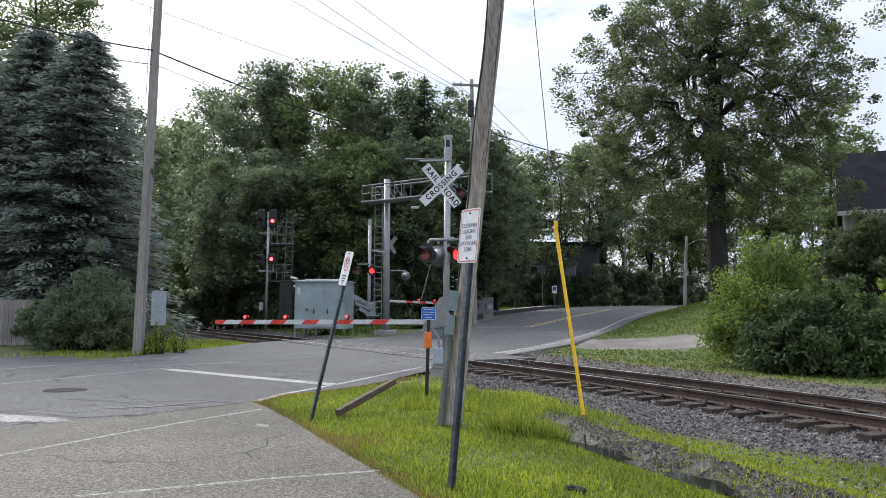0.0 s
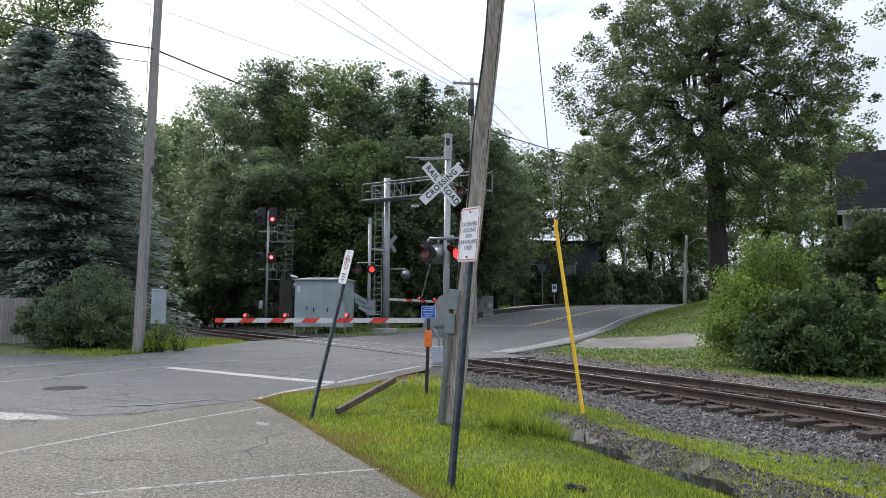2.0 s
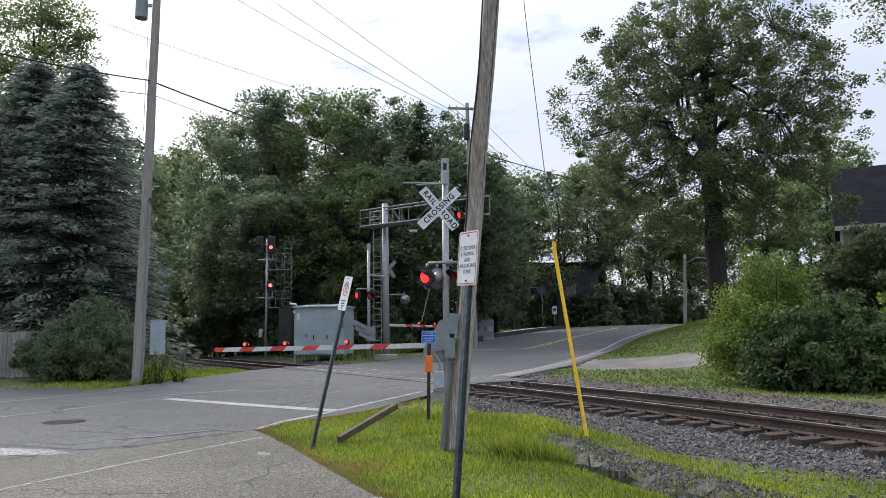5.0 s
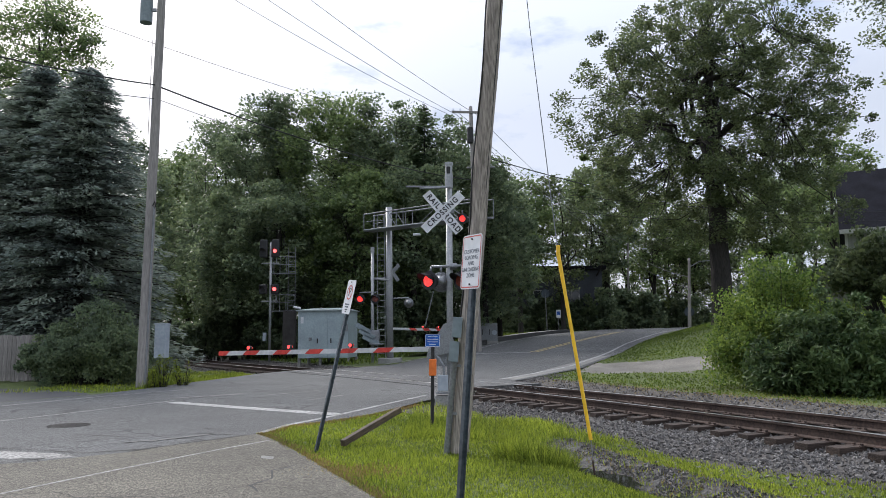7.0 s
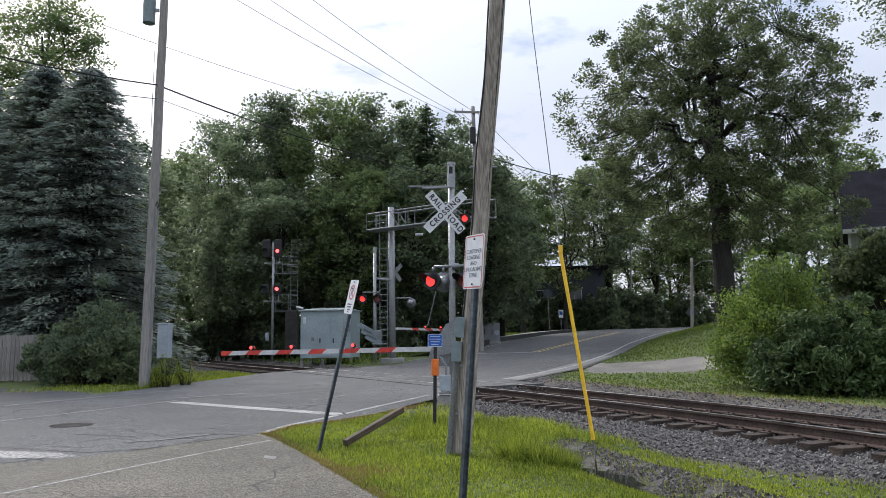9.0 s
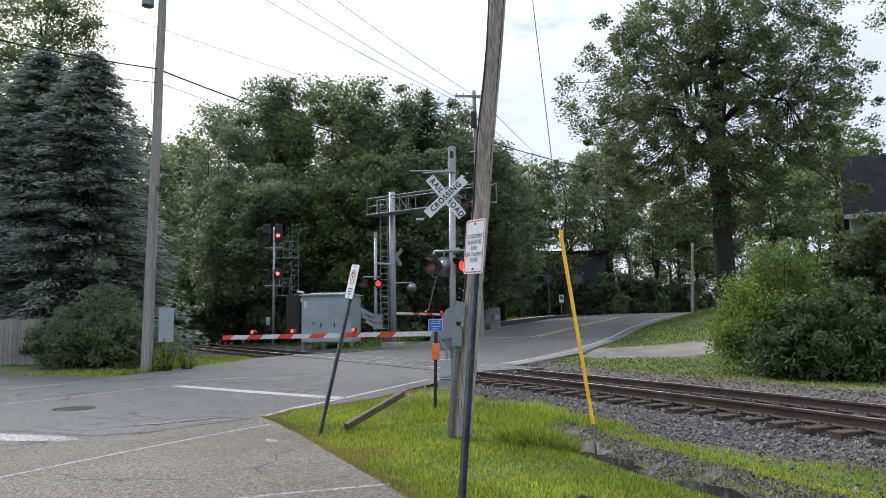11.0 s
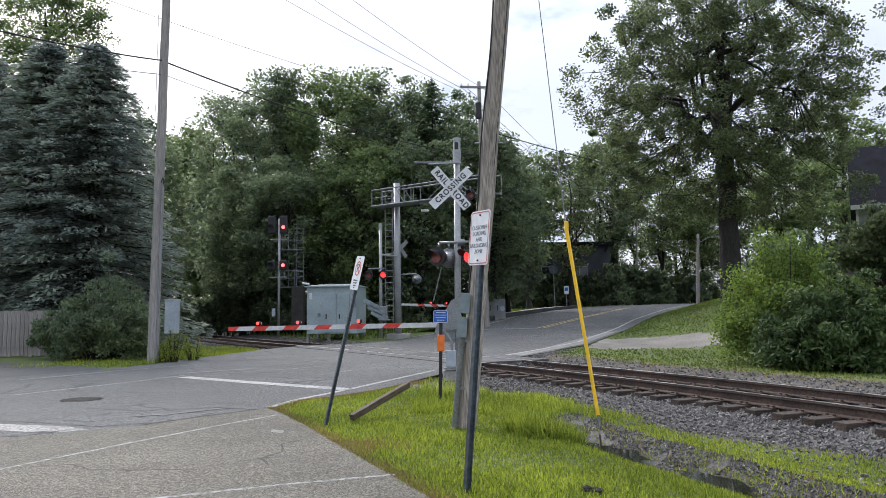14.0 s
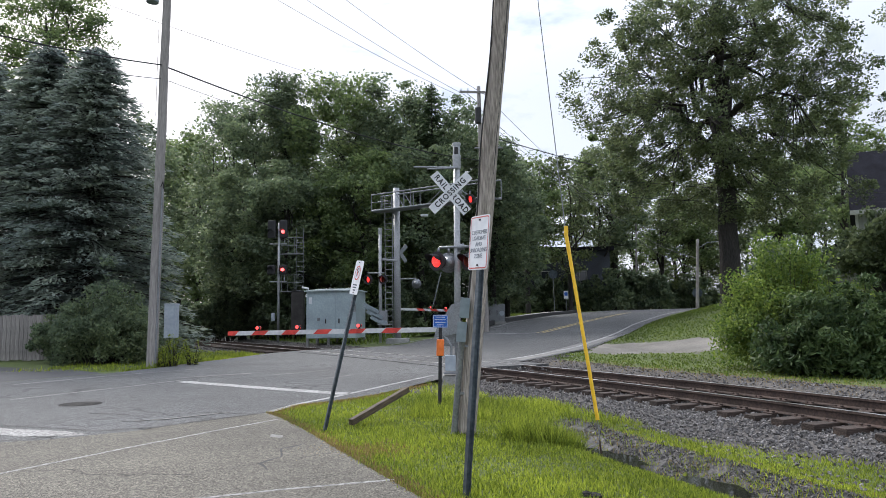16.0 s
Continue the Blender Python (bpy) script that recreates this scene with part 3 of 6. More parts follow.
for label, pts, w, mt in (
    ("thick white stop line", [(-6.6, 17.1), (-4.28, 15.36), (-2.11, 13.83)], 0.36, PAINT_ROAD),
    ("white edge line along the verge", [(-2.94, 11.25), (-2.73, 12.25), (-2.33, 13.23), (-1.61, 15.23), (-0.6, 17.8)], 0.12, PAINT_ROAD),
    ("worn white parking line", [(-2.78, 5.49), (-1.45, 6.12), (-0.57, 6.44)], 0.055, PAINT_WORN),
    ("worn white parking line", [(-4.4, 6.7), (-3.7, 8.26), (-3.06, 9.55), (-2.6, 10.37)], 0.055, PAINT_WORN),
    ("worn white edge line", [(-10.4, 16.7), (-9.4, 19.08), (-7.91, 21.6)], 0.1, PAINT_WORN),
    ("worn white centre line", [(-8.4, 13.4), (-7.6, 15.23), (-6.72, 17.6)], 0.08, PAINT_WORN),
    ("white edge line beyond the track", [(1.63, 23.9), (3.2, 25.8), (4.7, 27.9), (7.2, 33.9), (10.6, 43), (15.8, 55), (21.8, 67)], 0.14, PAINT_ROAD),
    ("white stop line beyond the track", [(0.9, 42.5), (4.6, 40.3)], 0.35, PAINT_ROAD),
    ("white edge line beside the kerb", [(-3.3, 36.2), (0.2, 42.8), (2.3, 50), (4.9, 60), (9.5, 70)], 0.14, PAINT_ROAD),
    ("yellow centre line", [(4.5, 40.4), (7.3, 47), (10.6, 55), (16, 67)], 0.12, PAINT_YELLOW),
    ("yellow centre line", [(4.85, 40.3), (7.65, 46.9), (10.95, 54.9), (16.35, 66.9)], 0.12, PAINT_YELLOW),
):
    tagged(stripe("road_marking", pts, w, mt, 0.006), label, "road marking", "painted lines on the road", "structure")


tagged(sheet("drive_apron", [(2.2, 23.6), (4.7, 26.75), (7.6, 33.7), (7.0, 33.2), (4.3, 28.2), (3.0, 25.6), (1.7, 23.9)], 0.5, 0.003, PATCH_PALE), "pale worn asphalt where the gravel drive joins the road", "driveway", kind="structure")


def build_kerb():
    line = [(-1.0, 42.2), (1.3, 50), (3.9, 60), (8.5, 70), (13.6, 80)]
    for i in range(len(line) - 1):
        a, b = Vector((*line[i], road_z(*line[i]))), Vector((*line[i + 1], road_z(*line[i + 1])))
        d = b - a
        bm = BM()
        turn = d.to_track_quat("X", "Z").to_matrix().to_4x4()
        box(bm, (d.length - 0.02, 0.22, 0.5), (a + b) / 2 + Vector((-0.1, 0, 0.08)), turn, 0.02)
        kerb = part("kerb", bm, KERB, None)
        tagged(kerb, "raised concrete kerb beside the climbing road", "kerb", "kerbstones", "structure")
    walk_way = sheet("pavement", [(-1.2, 42.6), (1.05, 50), (3.6, 60), (8.1, 70), (13.2, 80), (11.6, 80.8), (6.6, 71), (1.9, 60.5), (-0.6, 50.6), (-2.8, 43)], 1.5, 0.27, CONCRETE)
    tagged(walk_way, "pale concrete pavement beside the kerb", "pavement", kind="structure")


build_kerb()


# ---- railway track ----
def track_point(y, across, z):
    s = (near_rail(y + 0.05) - near_rail(y - 0.05)) / 0.1
    n = Vector((1, -s)).normalized()
    return Vector((near_rail(y) + n.x * across, y + n.y * across, z)), math.atan2(1, s)


def build_track():
    track = thing("railway_track", Matrix(), "rusty single railway track on wooden sleepers in ballast", "railway track", kind="structure")
    ys = list(np.arange(-6, 70, 0.8))
    profile = [(-0.07, 0.0), (0.07, 0.0), (0.065, 0.015), (0.012, 0.03), (0.012, 0.125), (0.036, 0.135), (0.036, 0.172), (0.025, 0.175), (-0.025, 0.175), (-0.036, 0.172), (-0.036, 0.135), (-0.012, 0.125), (-0.012, 0.03), (-0.065, 0.015)]
    k = len(profile)
    for across in (0.0, 1.505):
        vs, fs, kinds = [], [], []
        for i, y in enumerate(ys):
            for px, pz in profile:
                vs.append(track_point(y, across + px, 0.07 - 0.175 + pz)[0])
            if i:
                for j in range(k):
                    fs.append(((i - 1) * k + j, (i - 1) * k + (j + 1) % k, i * k + (j + 1) % k, i * k + j))
                    kinds.append(1 if j in (6, 7, 8) else 0)
        me = bpy.data.meshes.new("rail")
        me.from_pydata(vs, [], fs)
        me.materials.append(RUST)
        me.materials.append(RAIL_TOP)
        me.polygons.foreach_set("material_index", kinds)
        part("rail", me, RUST, track, "rusty steel rail with a worn bright head")
    bm = box(BM(), (2.6, 0.23, 0.18), bevel=0.012)
    tie = mesh_of(bm, "sleeper")
    tie.materials.append(WOOD_TIE)
    bm = box(BM(), (0.32, 0.19, 0.02), bevel=0.004)
    for sx in (-0.1, 0.1):
        for sy in (-0.06, 0.06):
            box(bm, (0.035, 0.03, 0.035), (sx, sy, 0.018))
    plate = mesh_of(bm, "tie_plate")
    plate.materials.append(RUST)
    rng = random.Random(4)
    y = -3.0
    while y < 58:
        if not (20.0 < y < 31.8):
            p, a = track_point(y, 0.7525 + rng.uniform(-0.07, 0.07), -0.205 + rng.uniform(-0.012, 0.012))
            ob = part("sleeper", tie, WOOD_TIE, track)
            ob.matrix_local = Matrix.Translation(p) @ Matrix.Rotation(a - math.pi / 2 + rng.uniform(-0.04, 0.04), 4, "Z")
            if y < 30:
                for across in (0.0, 1.505):
                    c, a = track_point(y, across, -0.108)
                    pl = part("tie_plate", plate, RUST, track)
                    pl.matrix_local = Matrix.Translation(c) @ Matrix.Rotation(a - math.pi / 2, 4, "Z")
        y += 0.5
    # rubber and timber panels that fill the crossing between the rails
    for lo, hi in ((0.13, 1.37), (-0.75, -0.05), (1.555, 2.3)):
        vs, fs = [], []
        for i, yy in enumerate(np.arange(20.2, 32.5, 0.8)):
            vs += [track_point(yy, lo, 0.068)[0], track_point(yy, hi, 0.068)[0], track_point(yy, hi, -0.1)[0], track_point(yy, lo, -0.1)[0]]
            if i:
                o = 4 * i
                fs += [(o - 4 + j, o - 4 + (j + 1) % 4, o + (j + 1) % 4, o + j) for j in range(4)]
        fs += [(0, 1, 2, 3), (o, o + 1, o + 2, o + 3)]
        me = bpy.data.meshes.new("crossing_panel")
        me.from_pydata(vs, [], fs)
        part("crossing_panel", me, ASPHALT, track, "asphalt filling of the level crossing")
    for lo, hi in ((0.04, 0.125), (1.375, 1.465)):
        vs, fs = [], []
        for i, yy in enumerate(np.arange(20.2, 32.5, 0.8)):
            vs += [track_point(yy, lo, 0.0655)[0], track_point(yy, hi, 0.0655)[0]]
            if i:
                o = 2 * i
                fs.append((o - 2, o - 1, o + 1, o))
        me = bpy.data.meshes.new("flangeway")
        me.from_pydata(vs, [], fs)
        part("flangeway", me, BLACK, track, "dark rubber flangeway beside the rail")


build_track()


# ---- loose stones and grass ----
def stones(name, label, spots, lo, hi, seed, material=STONE, category="ballast", splinter=False):
    rng = np.random.default_rng(seed)
    n = len(spots)
    base = np.array([(1, 0, 0), (-1, 0, 0), (0, 1, 0), (0, -1, 0), (0, 0, 1), (0, 0, -1)], float)
    tri = np.array([(0, 2, 4), (2, 1, 4), (1, 3, 4), (3, 0, 4), (2, 0, 5), (1, 2, 5), (3, 1, 5), (0, 3, 5)])
    if splinter:
        base = np.array([(1, 0, -0.6), (-0.6, 0.9, -0.6), (-0.6, -0.9, -0.6), (0, 0, 1)], float)
        tri = np.array([(0, 1, 3), (1, 2, 3), (2, 0, 3), (1, 0, 2)])
    k6 = len(base)
    a, s = unit(rng, n), unit(rng, n)
    s = np.cross(a, s)
    s /= np.linalg.norm(s, axis=1)[:, None]
    u = np.cross(a, s)
    size = rng.uniform(lo, hi, n)
    v = np.empty((n, k6, 3))
    for i, b in enumerate(base):
        k = size * rng.uniform(0.55, 1.15, n)
        v[:, i] = np.array(spots) + (a * b[0] * 1.25 + s * b[1] + u * b[2] * 0.75) * k[:, None]
    f = (tri[None] + (np.arange(n) * k6)[:, None, None]).reshape(-1, 3)
    me = bpy.data.meshes.new(name)
    me.from_pydata(v.reshape(-1, 3), [], f.tolist())
    me.materials.append(material)
    tagged(new(name, me), label, category, kind="stuff")


def build_ballast():
    rng = np.random.default_rng(5)
    spots = []
    for _ in range(80000):
        y = 4 + 52 * rng.random() ** 2.9
        q = rng.uniform(-2.9, 4.0)
        x = near_rail(y) + q / 0.9
        if inside(ROAD, x, y) or (20.0 < y < 32 and -0.8 < q < 2.3):
            continue
        if q < ballast_edge(y) + 0.15 and rng.random() < 0.85 or q > 2.9 and rng.random() < 0.6:
            continue
        spots.append((x, y, land_z(x, y) + 0.012))
    for _ in range(5000):
        x, y = rng.uniform(0.0, 3.4), rng.uniform(12.6, 19)
        q = beyond(x, y)
        if -4.2 < q < -2.2 and not inside(ROAD, x, y):
            spots.append((x, y, land_z(x, y) + 0.008))
    for _ in range(900):
        y, q = rng.uniform(19.2, 20.35), rng.uniform(-1.0, 2.6)
        if abs(q) > 0.1 and abs(q - 1.36) > 0.1:
            spots.append((near_rail(y) + q / 0.9, y, steps(y, [(19.2, -0.16), (20.2, 0.03)]) + rng.uniform(-0.03, 0.02)))
    edge = [Vector((0.9, 20.6)), Vector((0.95, 21.3)), Vector((2.3, 23.4)), Vector((3.7, 25.1))]
    for _ in range(2200):
        i = rng.integers(3)
        p, d = edge[i].lerp(edge[i + 1], rng.random()), (edge[i + 1] - edge[i]).normalized()
        off = abs(rng.normal()) * 0.28
        x, y = p.x + d.y * off, p.y - d.x * off
        spots.append((x, y, max(land_z(x, y), road_z(p.x, p.y) - 0.035 - off * 0.42)))
    wet = []
    for _ in range(16000):
        y = rng.uniform(5.2, 11.0)
        q = rng.normal(-3.65, 0.38)
        x = near_rail(y) + q / 0.9
        if -4.35 < q < -2.9 and noise.noise((x * 3.0, y * 3.0, 2)) > -0.25:
            wet.append((x, y, land_z(x, y) + 0.002))
    stones("mud_clods", "wet grey-brown clods and pebbles in the muddy ditch", wet, 0.007, 0.022, 16, WET, "mud", True)
    stones("ballast_stones", "grey crushed stone ballast round the sleepers", [p for p in spots if p[1] < 14], 0.019, 0.041, 6)
    stones("ballast_stones", "grey crushed stone ballast round the sleepers", [p for p in spots if p[1] >= 14], 0.024, 0.044, 8, splinter=True)


build_ballast()


def blades(name, label, spots, tall, wide, material, seed):
    rng = np.random.default_rng(seed)
    n = len(spots)
    h = np.array(tall) * rng.uniform(0.5, 1.2, n)
    lean = rng.normal(size=(n, 3)) * 0.38
    ax = lean + np.array((0, 0, 1.0))
    ax /= np.linalg.norm(ax, axis=1)[:, None]
    sd = np.cross(ax, unit(rng, n))
    sd /= np.linalg.norm(sd, axis=1)[:, None]
    me = flakes(name, np.array(spots), ax, sd, h, wide * rng.uniform(0.6, 1.3, n), ((-0.5, 0.0), (0.5, 0.05), (0.12, 1.0), (-0.3, 0.55)))
    me.materials.append(material)
    tagged(new(name, me), label, "grass", kind="stuff")


def build_grass():
    rng = np.random.default_rng(9)
    spots, tall = [], []
    for _ in range(320000):
        y = 4.0 + 16 * rng.random() ** 1.6
        x = rng.uniform(-3.2, 7.5)
        q = beyond(x, y)
        if q > ballast_edge(y) + rng.normal() * 0.12 or inside(ROAD, x - abs(rng.normal()) * -0.03, y + abs(rng.normal()) * 0.03):
            continue
        nz = noise.noise((x * 0.9, y * 0.9, 0))
        if -4.4 + 0.12 * nz < q < -3.05 + 0.3 * nz and 5.6 + nz < y < 10.9 and rng.random() < (0.9 if y > 8 else 0.8) - 0.9 * max(0, noise.noise((x * 2.1, y * 2.1, 4))):
            continue
        if y > 12.8 and q > -4.2 and rng.random() < 0.8:
            continue
        h = 0.055 + 0.03 * nz
        if q > -3.0:
            h *= 0.85
            if rng.random() < 0.16 - 0.5 * noise.noise((x * 2.3, y * 2.3, 7)):
                continue
        elif nz < -0.25 and rng.random() < 0.2:
            continue
        if ((x - 1.05) / 0.5) ** 2 + ((y - 8.95) / 0.55) ** 2 < 1 + 0.4 * nz:
            h = 0.25
        elif y > 10.6 and x > 0.5:
            h = 0.12
        if y > 10.5 and -0.7 < x < 0.6:
            h = 0.15
        spots.append((x, y, land_z(x, y)))
        tall.append(h)
    for _ in range(1800):
        a, r = rng.uniform(0, 2 * math.pi), rng.random() ** 0.5
        x, y = 1.05 + 0.5 * r * math.cos(a), 8.95 + 0.5 * r * math.sin(a)
        spots.append((x, y, land_z(x, y)))
        tall.append(0.22 + 0.12 * rng.random())
    edge = [(-0.14, 5.49), (-0.51, 6.27), (-0.91, 7.11), (-1.44, 8.22), (-1.92, 9.26), (-2.6, 10.6), (-2.95, 11.15), (-2.75, 12.1), (-2.1, 12.8), (-1.5, 13.8), (-0.75, 15.9)]
    dry = []
    for (x0, y0), (x1, y1) in zip(edge, edge[1:]):
        for _ in range(700):
            t = rng.random()
            x, y = x0 + (x1 - x0) * t + abs(rng.normal()) * 0.11 - 0.03, y0 + (y1 - y0) * t + rng.normal() * 0.04
            dry.append((x, y, -0.02))
    for _ in range(1600):
        dry.append((-1.05 + rng.normal() * 0.28, 8.0 + rng.normal() * 0.22, -0.025))
    for _ in range(900):
        y = rng.uniform(6.0, 10.8)
        x = near_rail(y) + rng.normal(-3.5, 0.4) / 0.9
        dry.append((x, y, land_z(x, y)))
    for _ in range(5000):
        y = rng.uniform(8, 23)
        x = near_rail(y) + rng.normal(3.9, 0.6) / 0.9
        if beyond(x, y) > 2.7:
            dry.append((x, y, land_z(x, y)))
    blades("dry_grass", "dry straw-coloured grass along the asphalt edge", dry, [0.045] * len(dry), 0.012, STRAW, 13)
    blades("lawn_grass", "bright yellow-green mown grass on the verge", spots, tall, 0.0125, GRASS, 3)
    spots, tall = [], []
    for _ in range(26000):
        y = rng.uniform(21, 36)
        x = rng.uniform(-14, -7)
        if inside(ROAD, x, y) or beyond(x, y) > -2.2 or x < -13.5 + (y - 21) * 0.1:
            continue
        if x < -10.0 and rng.random() < 0.75:
            continue
        spots.append((x, y, land_z(x, y)))
        tall.append((0.3 if -9.6 < x < -8.6 and y < 26 else 0.12) + 0.1 * noise.noise((x, y, 5)))
    blades("verge_weeds", "unmown grass and weeds between road and track", spots, tall, 0.03, GRASS, 4)
    spots, tall = [], []
    for _ in range(52000):
        y = rng.uniform(15, 62)
        x = steps(y, [(15, 3), (24, 3), (30, 5.4), (62, 19.0)]) + rng.uniform(0, 14)
        q = beyond(x, y)
        if q < 3.2 + 1.3 * rng.random() ** 0.5 or inside(ROAD, x, y) or inside(DRIVE, x + rng.normal() * 0.1, y + rng.normal() * 0.12):
            continue
        spots.append((x, y, land_z(x, y)))
        tall.append(0.065)
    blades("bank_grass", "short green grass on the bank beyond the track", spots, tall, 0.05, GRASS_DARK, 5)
    spots, tall = [], []
    for _ in range(22000):
        y = rng.uniform(38, 95)
        x = rng.uniform(-16, 10)
        if inside(ROAD, x, y) or beyond(x, y) < 4.3 or x > steps(y, [(42, -3), (50, -0.8), (60, 1.7), (70, 6.4), (80, 11)]):
            continue
        spots.append((x, y, land_z(x, y)))
        tall.append(0.3)
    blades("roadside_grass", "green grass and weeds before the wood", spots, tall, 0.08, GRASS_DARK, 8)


build_grass()
for spot, size, seed in (((1.78, 8.75), (0.72, 0.32), 1), ((2.55, 7.2), (0.5, 0.2), 2)):
    rng = random.Random(seed)
    slope = -0.39
    ring = []
    for i in range(28):
        a = 2 * math.pi * i / 28
        u, w = size[0] * math.cos(a) * rng.uniform(0.8, 1.15), size[1] * math.sin(a) * rng.uniform(0.7, 1.2)
        ring.append((spot[0] + u * slope * 0.93 + w * 0.93, spot[1] + u * 0.93 + w * 0.36))
    tagged(sheet("puddle", ring, 0.5, -0.255, WATER, height=lambda x, y: 0.0), "shallow dark puddle in the muddy ditch", "puddle", kind="structure")


# ---- trees ----
def broad_tree(name, label, base, height, radii, trunk_r, clumps, leaves, size, leaf, seed, crown_z=0.58, lean=(0, 0), fork=0.3, clump_r=0.16, fill=0.45, group="", flat=0.7, limbs=9, twigs=140, leader=0.68):
    """A broad-leaved tree: forked trunk, limbs that reach for the clumps, and leaves in loose clumps."""
    rng = np.random.default_rng(seed)
    rad = np.array(radii, float)
    centre = np.array((lean[0], lean[1], height * crown_z))
    root = thing(name, Matrix.Translation(base), label, "tree", group)
    # clump centres: mostly in the outer shell of an uneven crown
    d = unit(rng, clumps)
    r = (fill + (1 - fill) * rng.random(clumps) ** 0.6)
    wob = np.array([1 + 0.28 * noise.noise((v[0] * 1.7 + seed, v[1] * 1.7, v[2] * 1.7)) for v in d])
    cc = centre + d * rad * (r * wob)[:, None]
    cc[:, 2] = np.maximum(cc[:, 2], height * 0.10)
    # limbs
    runs = []
    top = Vector((lean[0] * 0.8, lean[1] * 0.8, height * 0.82))
    split = Vector((lean[0] * fork * 0.4, lean[1] * fork * 0.4, height * fork))
    stem = [(Vector((0, 0, -0.4)), trunk_r * 1.45), (Vector((0, 0, 0.25)), trunk_r * 1.12)]
    for i in range(1, 7):
        t = i / 6
        p = split * t if t <= 1 else split
        stem.append((Vector((p.x + 0.1 * rng.normal() * trunk_r, p.y, p.z)), trunk_r * (1.05 - 0.25 * t)))
    for i in range(1, 6):
        t = i / 5
        p = split.lerp(top, t)
        stem.append((p + Vector((rng.normal() * 0.15, rng.normal() * 0.15, 0)) * trunk_r * 3, trunk_r * ((leader + 0.12) * (1 - t) + 0.12 * t)))
    runs.append(stem)
    mains = []
    for i in range(limbs):
        c = cc[rng.integers(clumps)]
        z = height * (fork * 0.85 + 0.38 * i / limbs)
        start = split.lerp(top, max(0.0, (z - split.z) / (top.z - split.z))) if z > split.z else Vector((0, 0, z))
        end = Vector(centre + (c - centre) * 0.75)
        mid = start.lerp(end, 0.5) + Vector((0, 0, 0.08 * height * rng.random()))
        r0 = trunk_r * rng.uniform(0.28, 0.5)
        pts = []
        for k in range(7):
            t = k / 6
            p = start.lerp(mid, t).lerp(mid.lerp(end, t), t)
            p += Vector(rng.normal(size=3)) * 0.012 * height * (0 < k)
            pts.append((p, r0 * (1 - 0.8 * t)))
        runs.append(pts)
        mains += pts[2:]
    mp = np.array([p for p, _ in mains])
    for c in cc[:min(clumps, twigs)]:
        i = int(np.argmin(((mp - c) ** 2).sum(1)))
        a, r0 = mains[i]
        b = Vector(c)
        mid = a.lerp(b, 0.55) + Vector(rng.normal(size=3)) * 0.05 * (b - a).length
        runs.append([(a, r0 * 0.5), (mid, max(0.02, r0 * 0.32)), (b, 0.012)])
    part("trunk", tubes("trunk", runs, 8), BARK, root, "grey-brown forked trunk with spreading limbs")
    # leaves
    n = leaves
    which = rng.integers(clumps, size=n)
    cr = rad.mean() * clump_r * rng.uniform(0.6, 1.5, clumps)
    off = unit(rng, n) * (rng.random(n) ** 0.5)[:, None] * cr[which][:, None] * np.array((1.15, 1.15, flat))
    pos = cc[which] + off
    ax = unit(rng, n) * np.array((1, 1, 0.6)) + np.array((0, 0, -0.25))
    ax /= np.linalg.norm(ax, axis=1)[:, None]
    sd = np.cross(ax, unit(rng, n) * 0.6 + np.array((0, 0, 0.6)))
    sd /= np.linalg.norm(sd, axis=1)[:, None]
    ln = size * rng.uniform(0.6, 1.35, n)
    me = flakes("crown", pos, ax, sd, ln, ln * rng.uniform(0.45, 0.75, n))
    part("crown", me, leaf, root, "loose leafy crown with gaps")
    return root


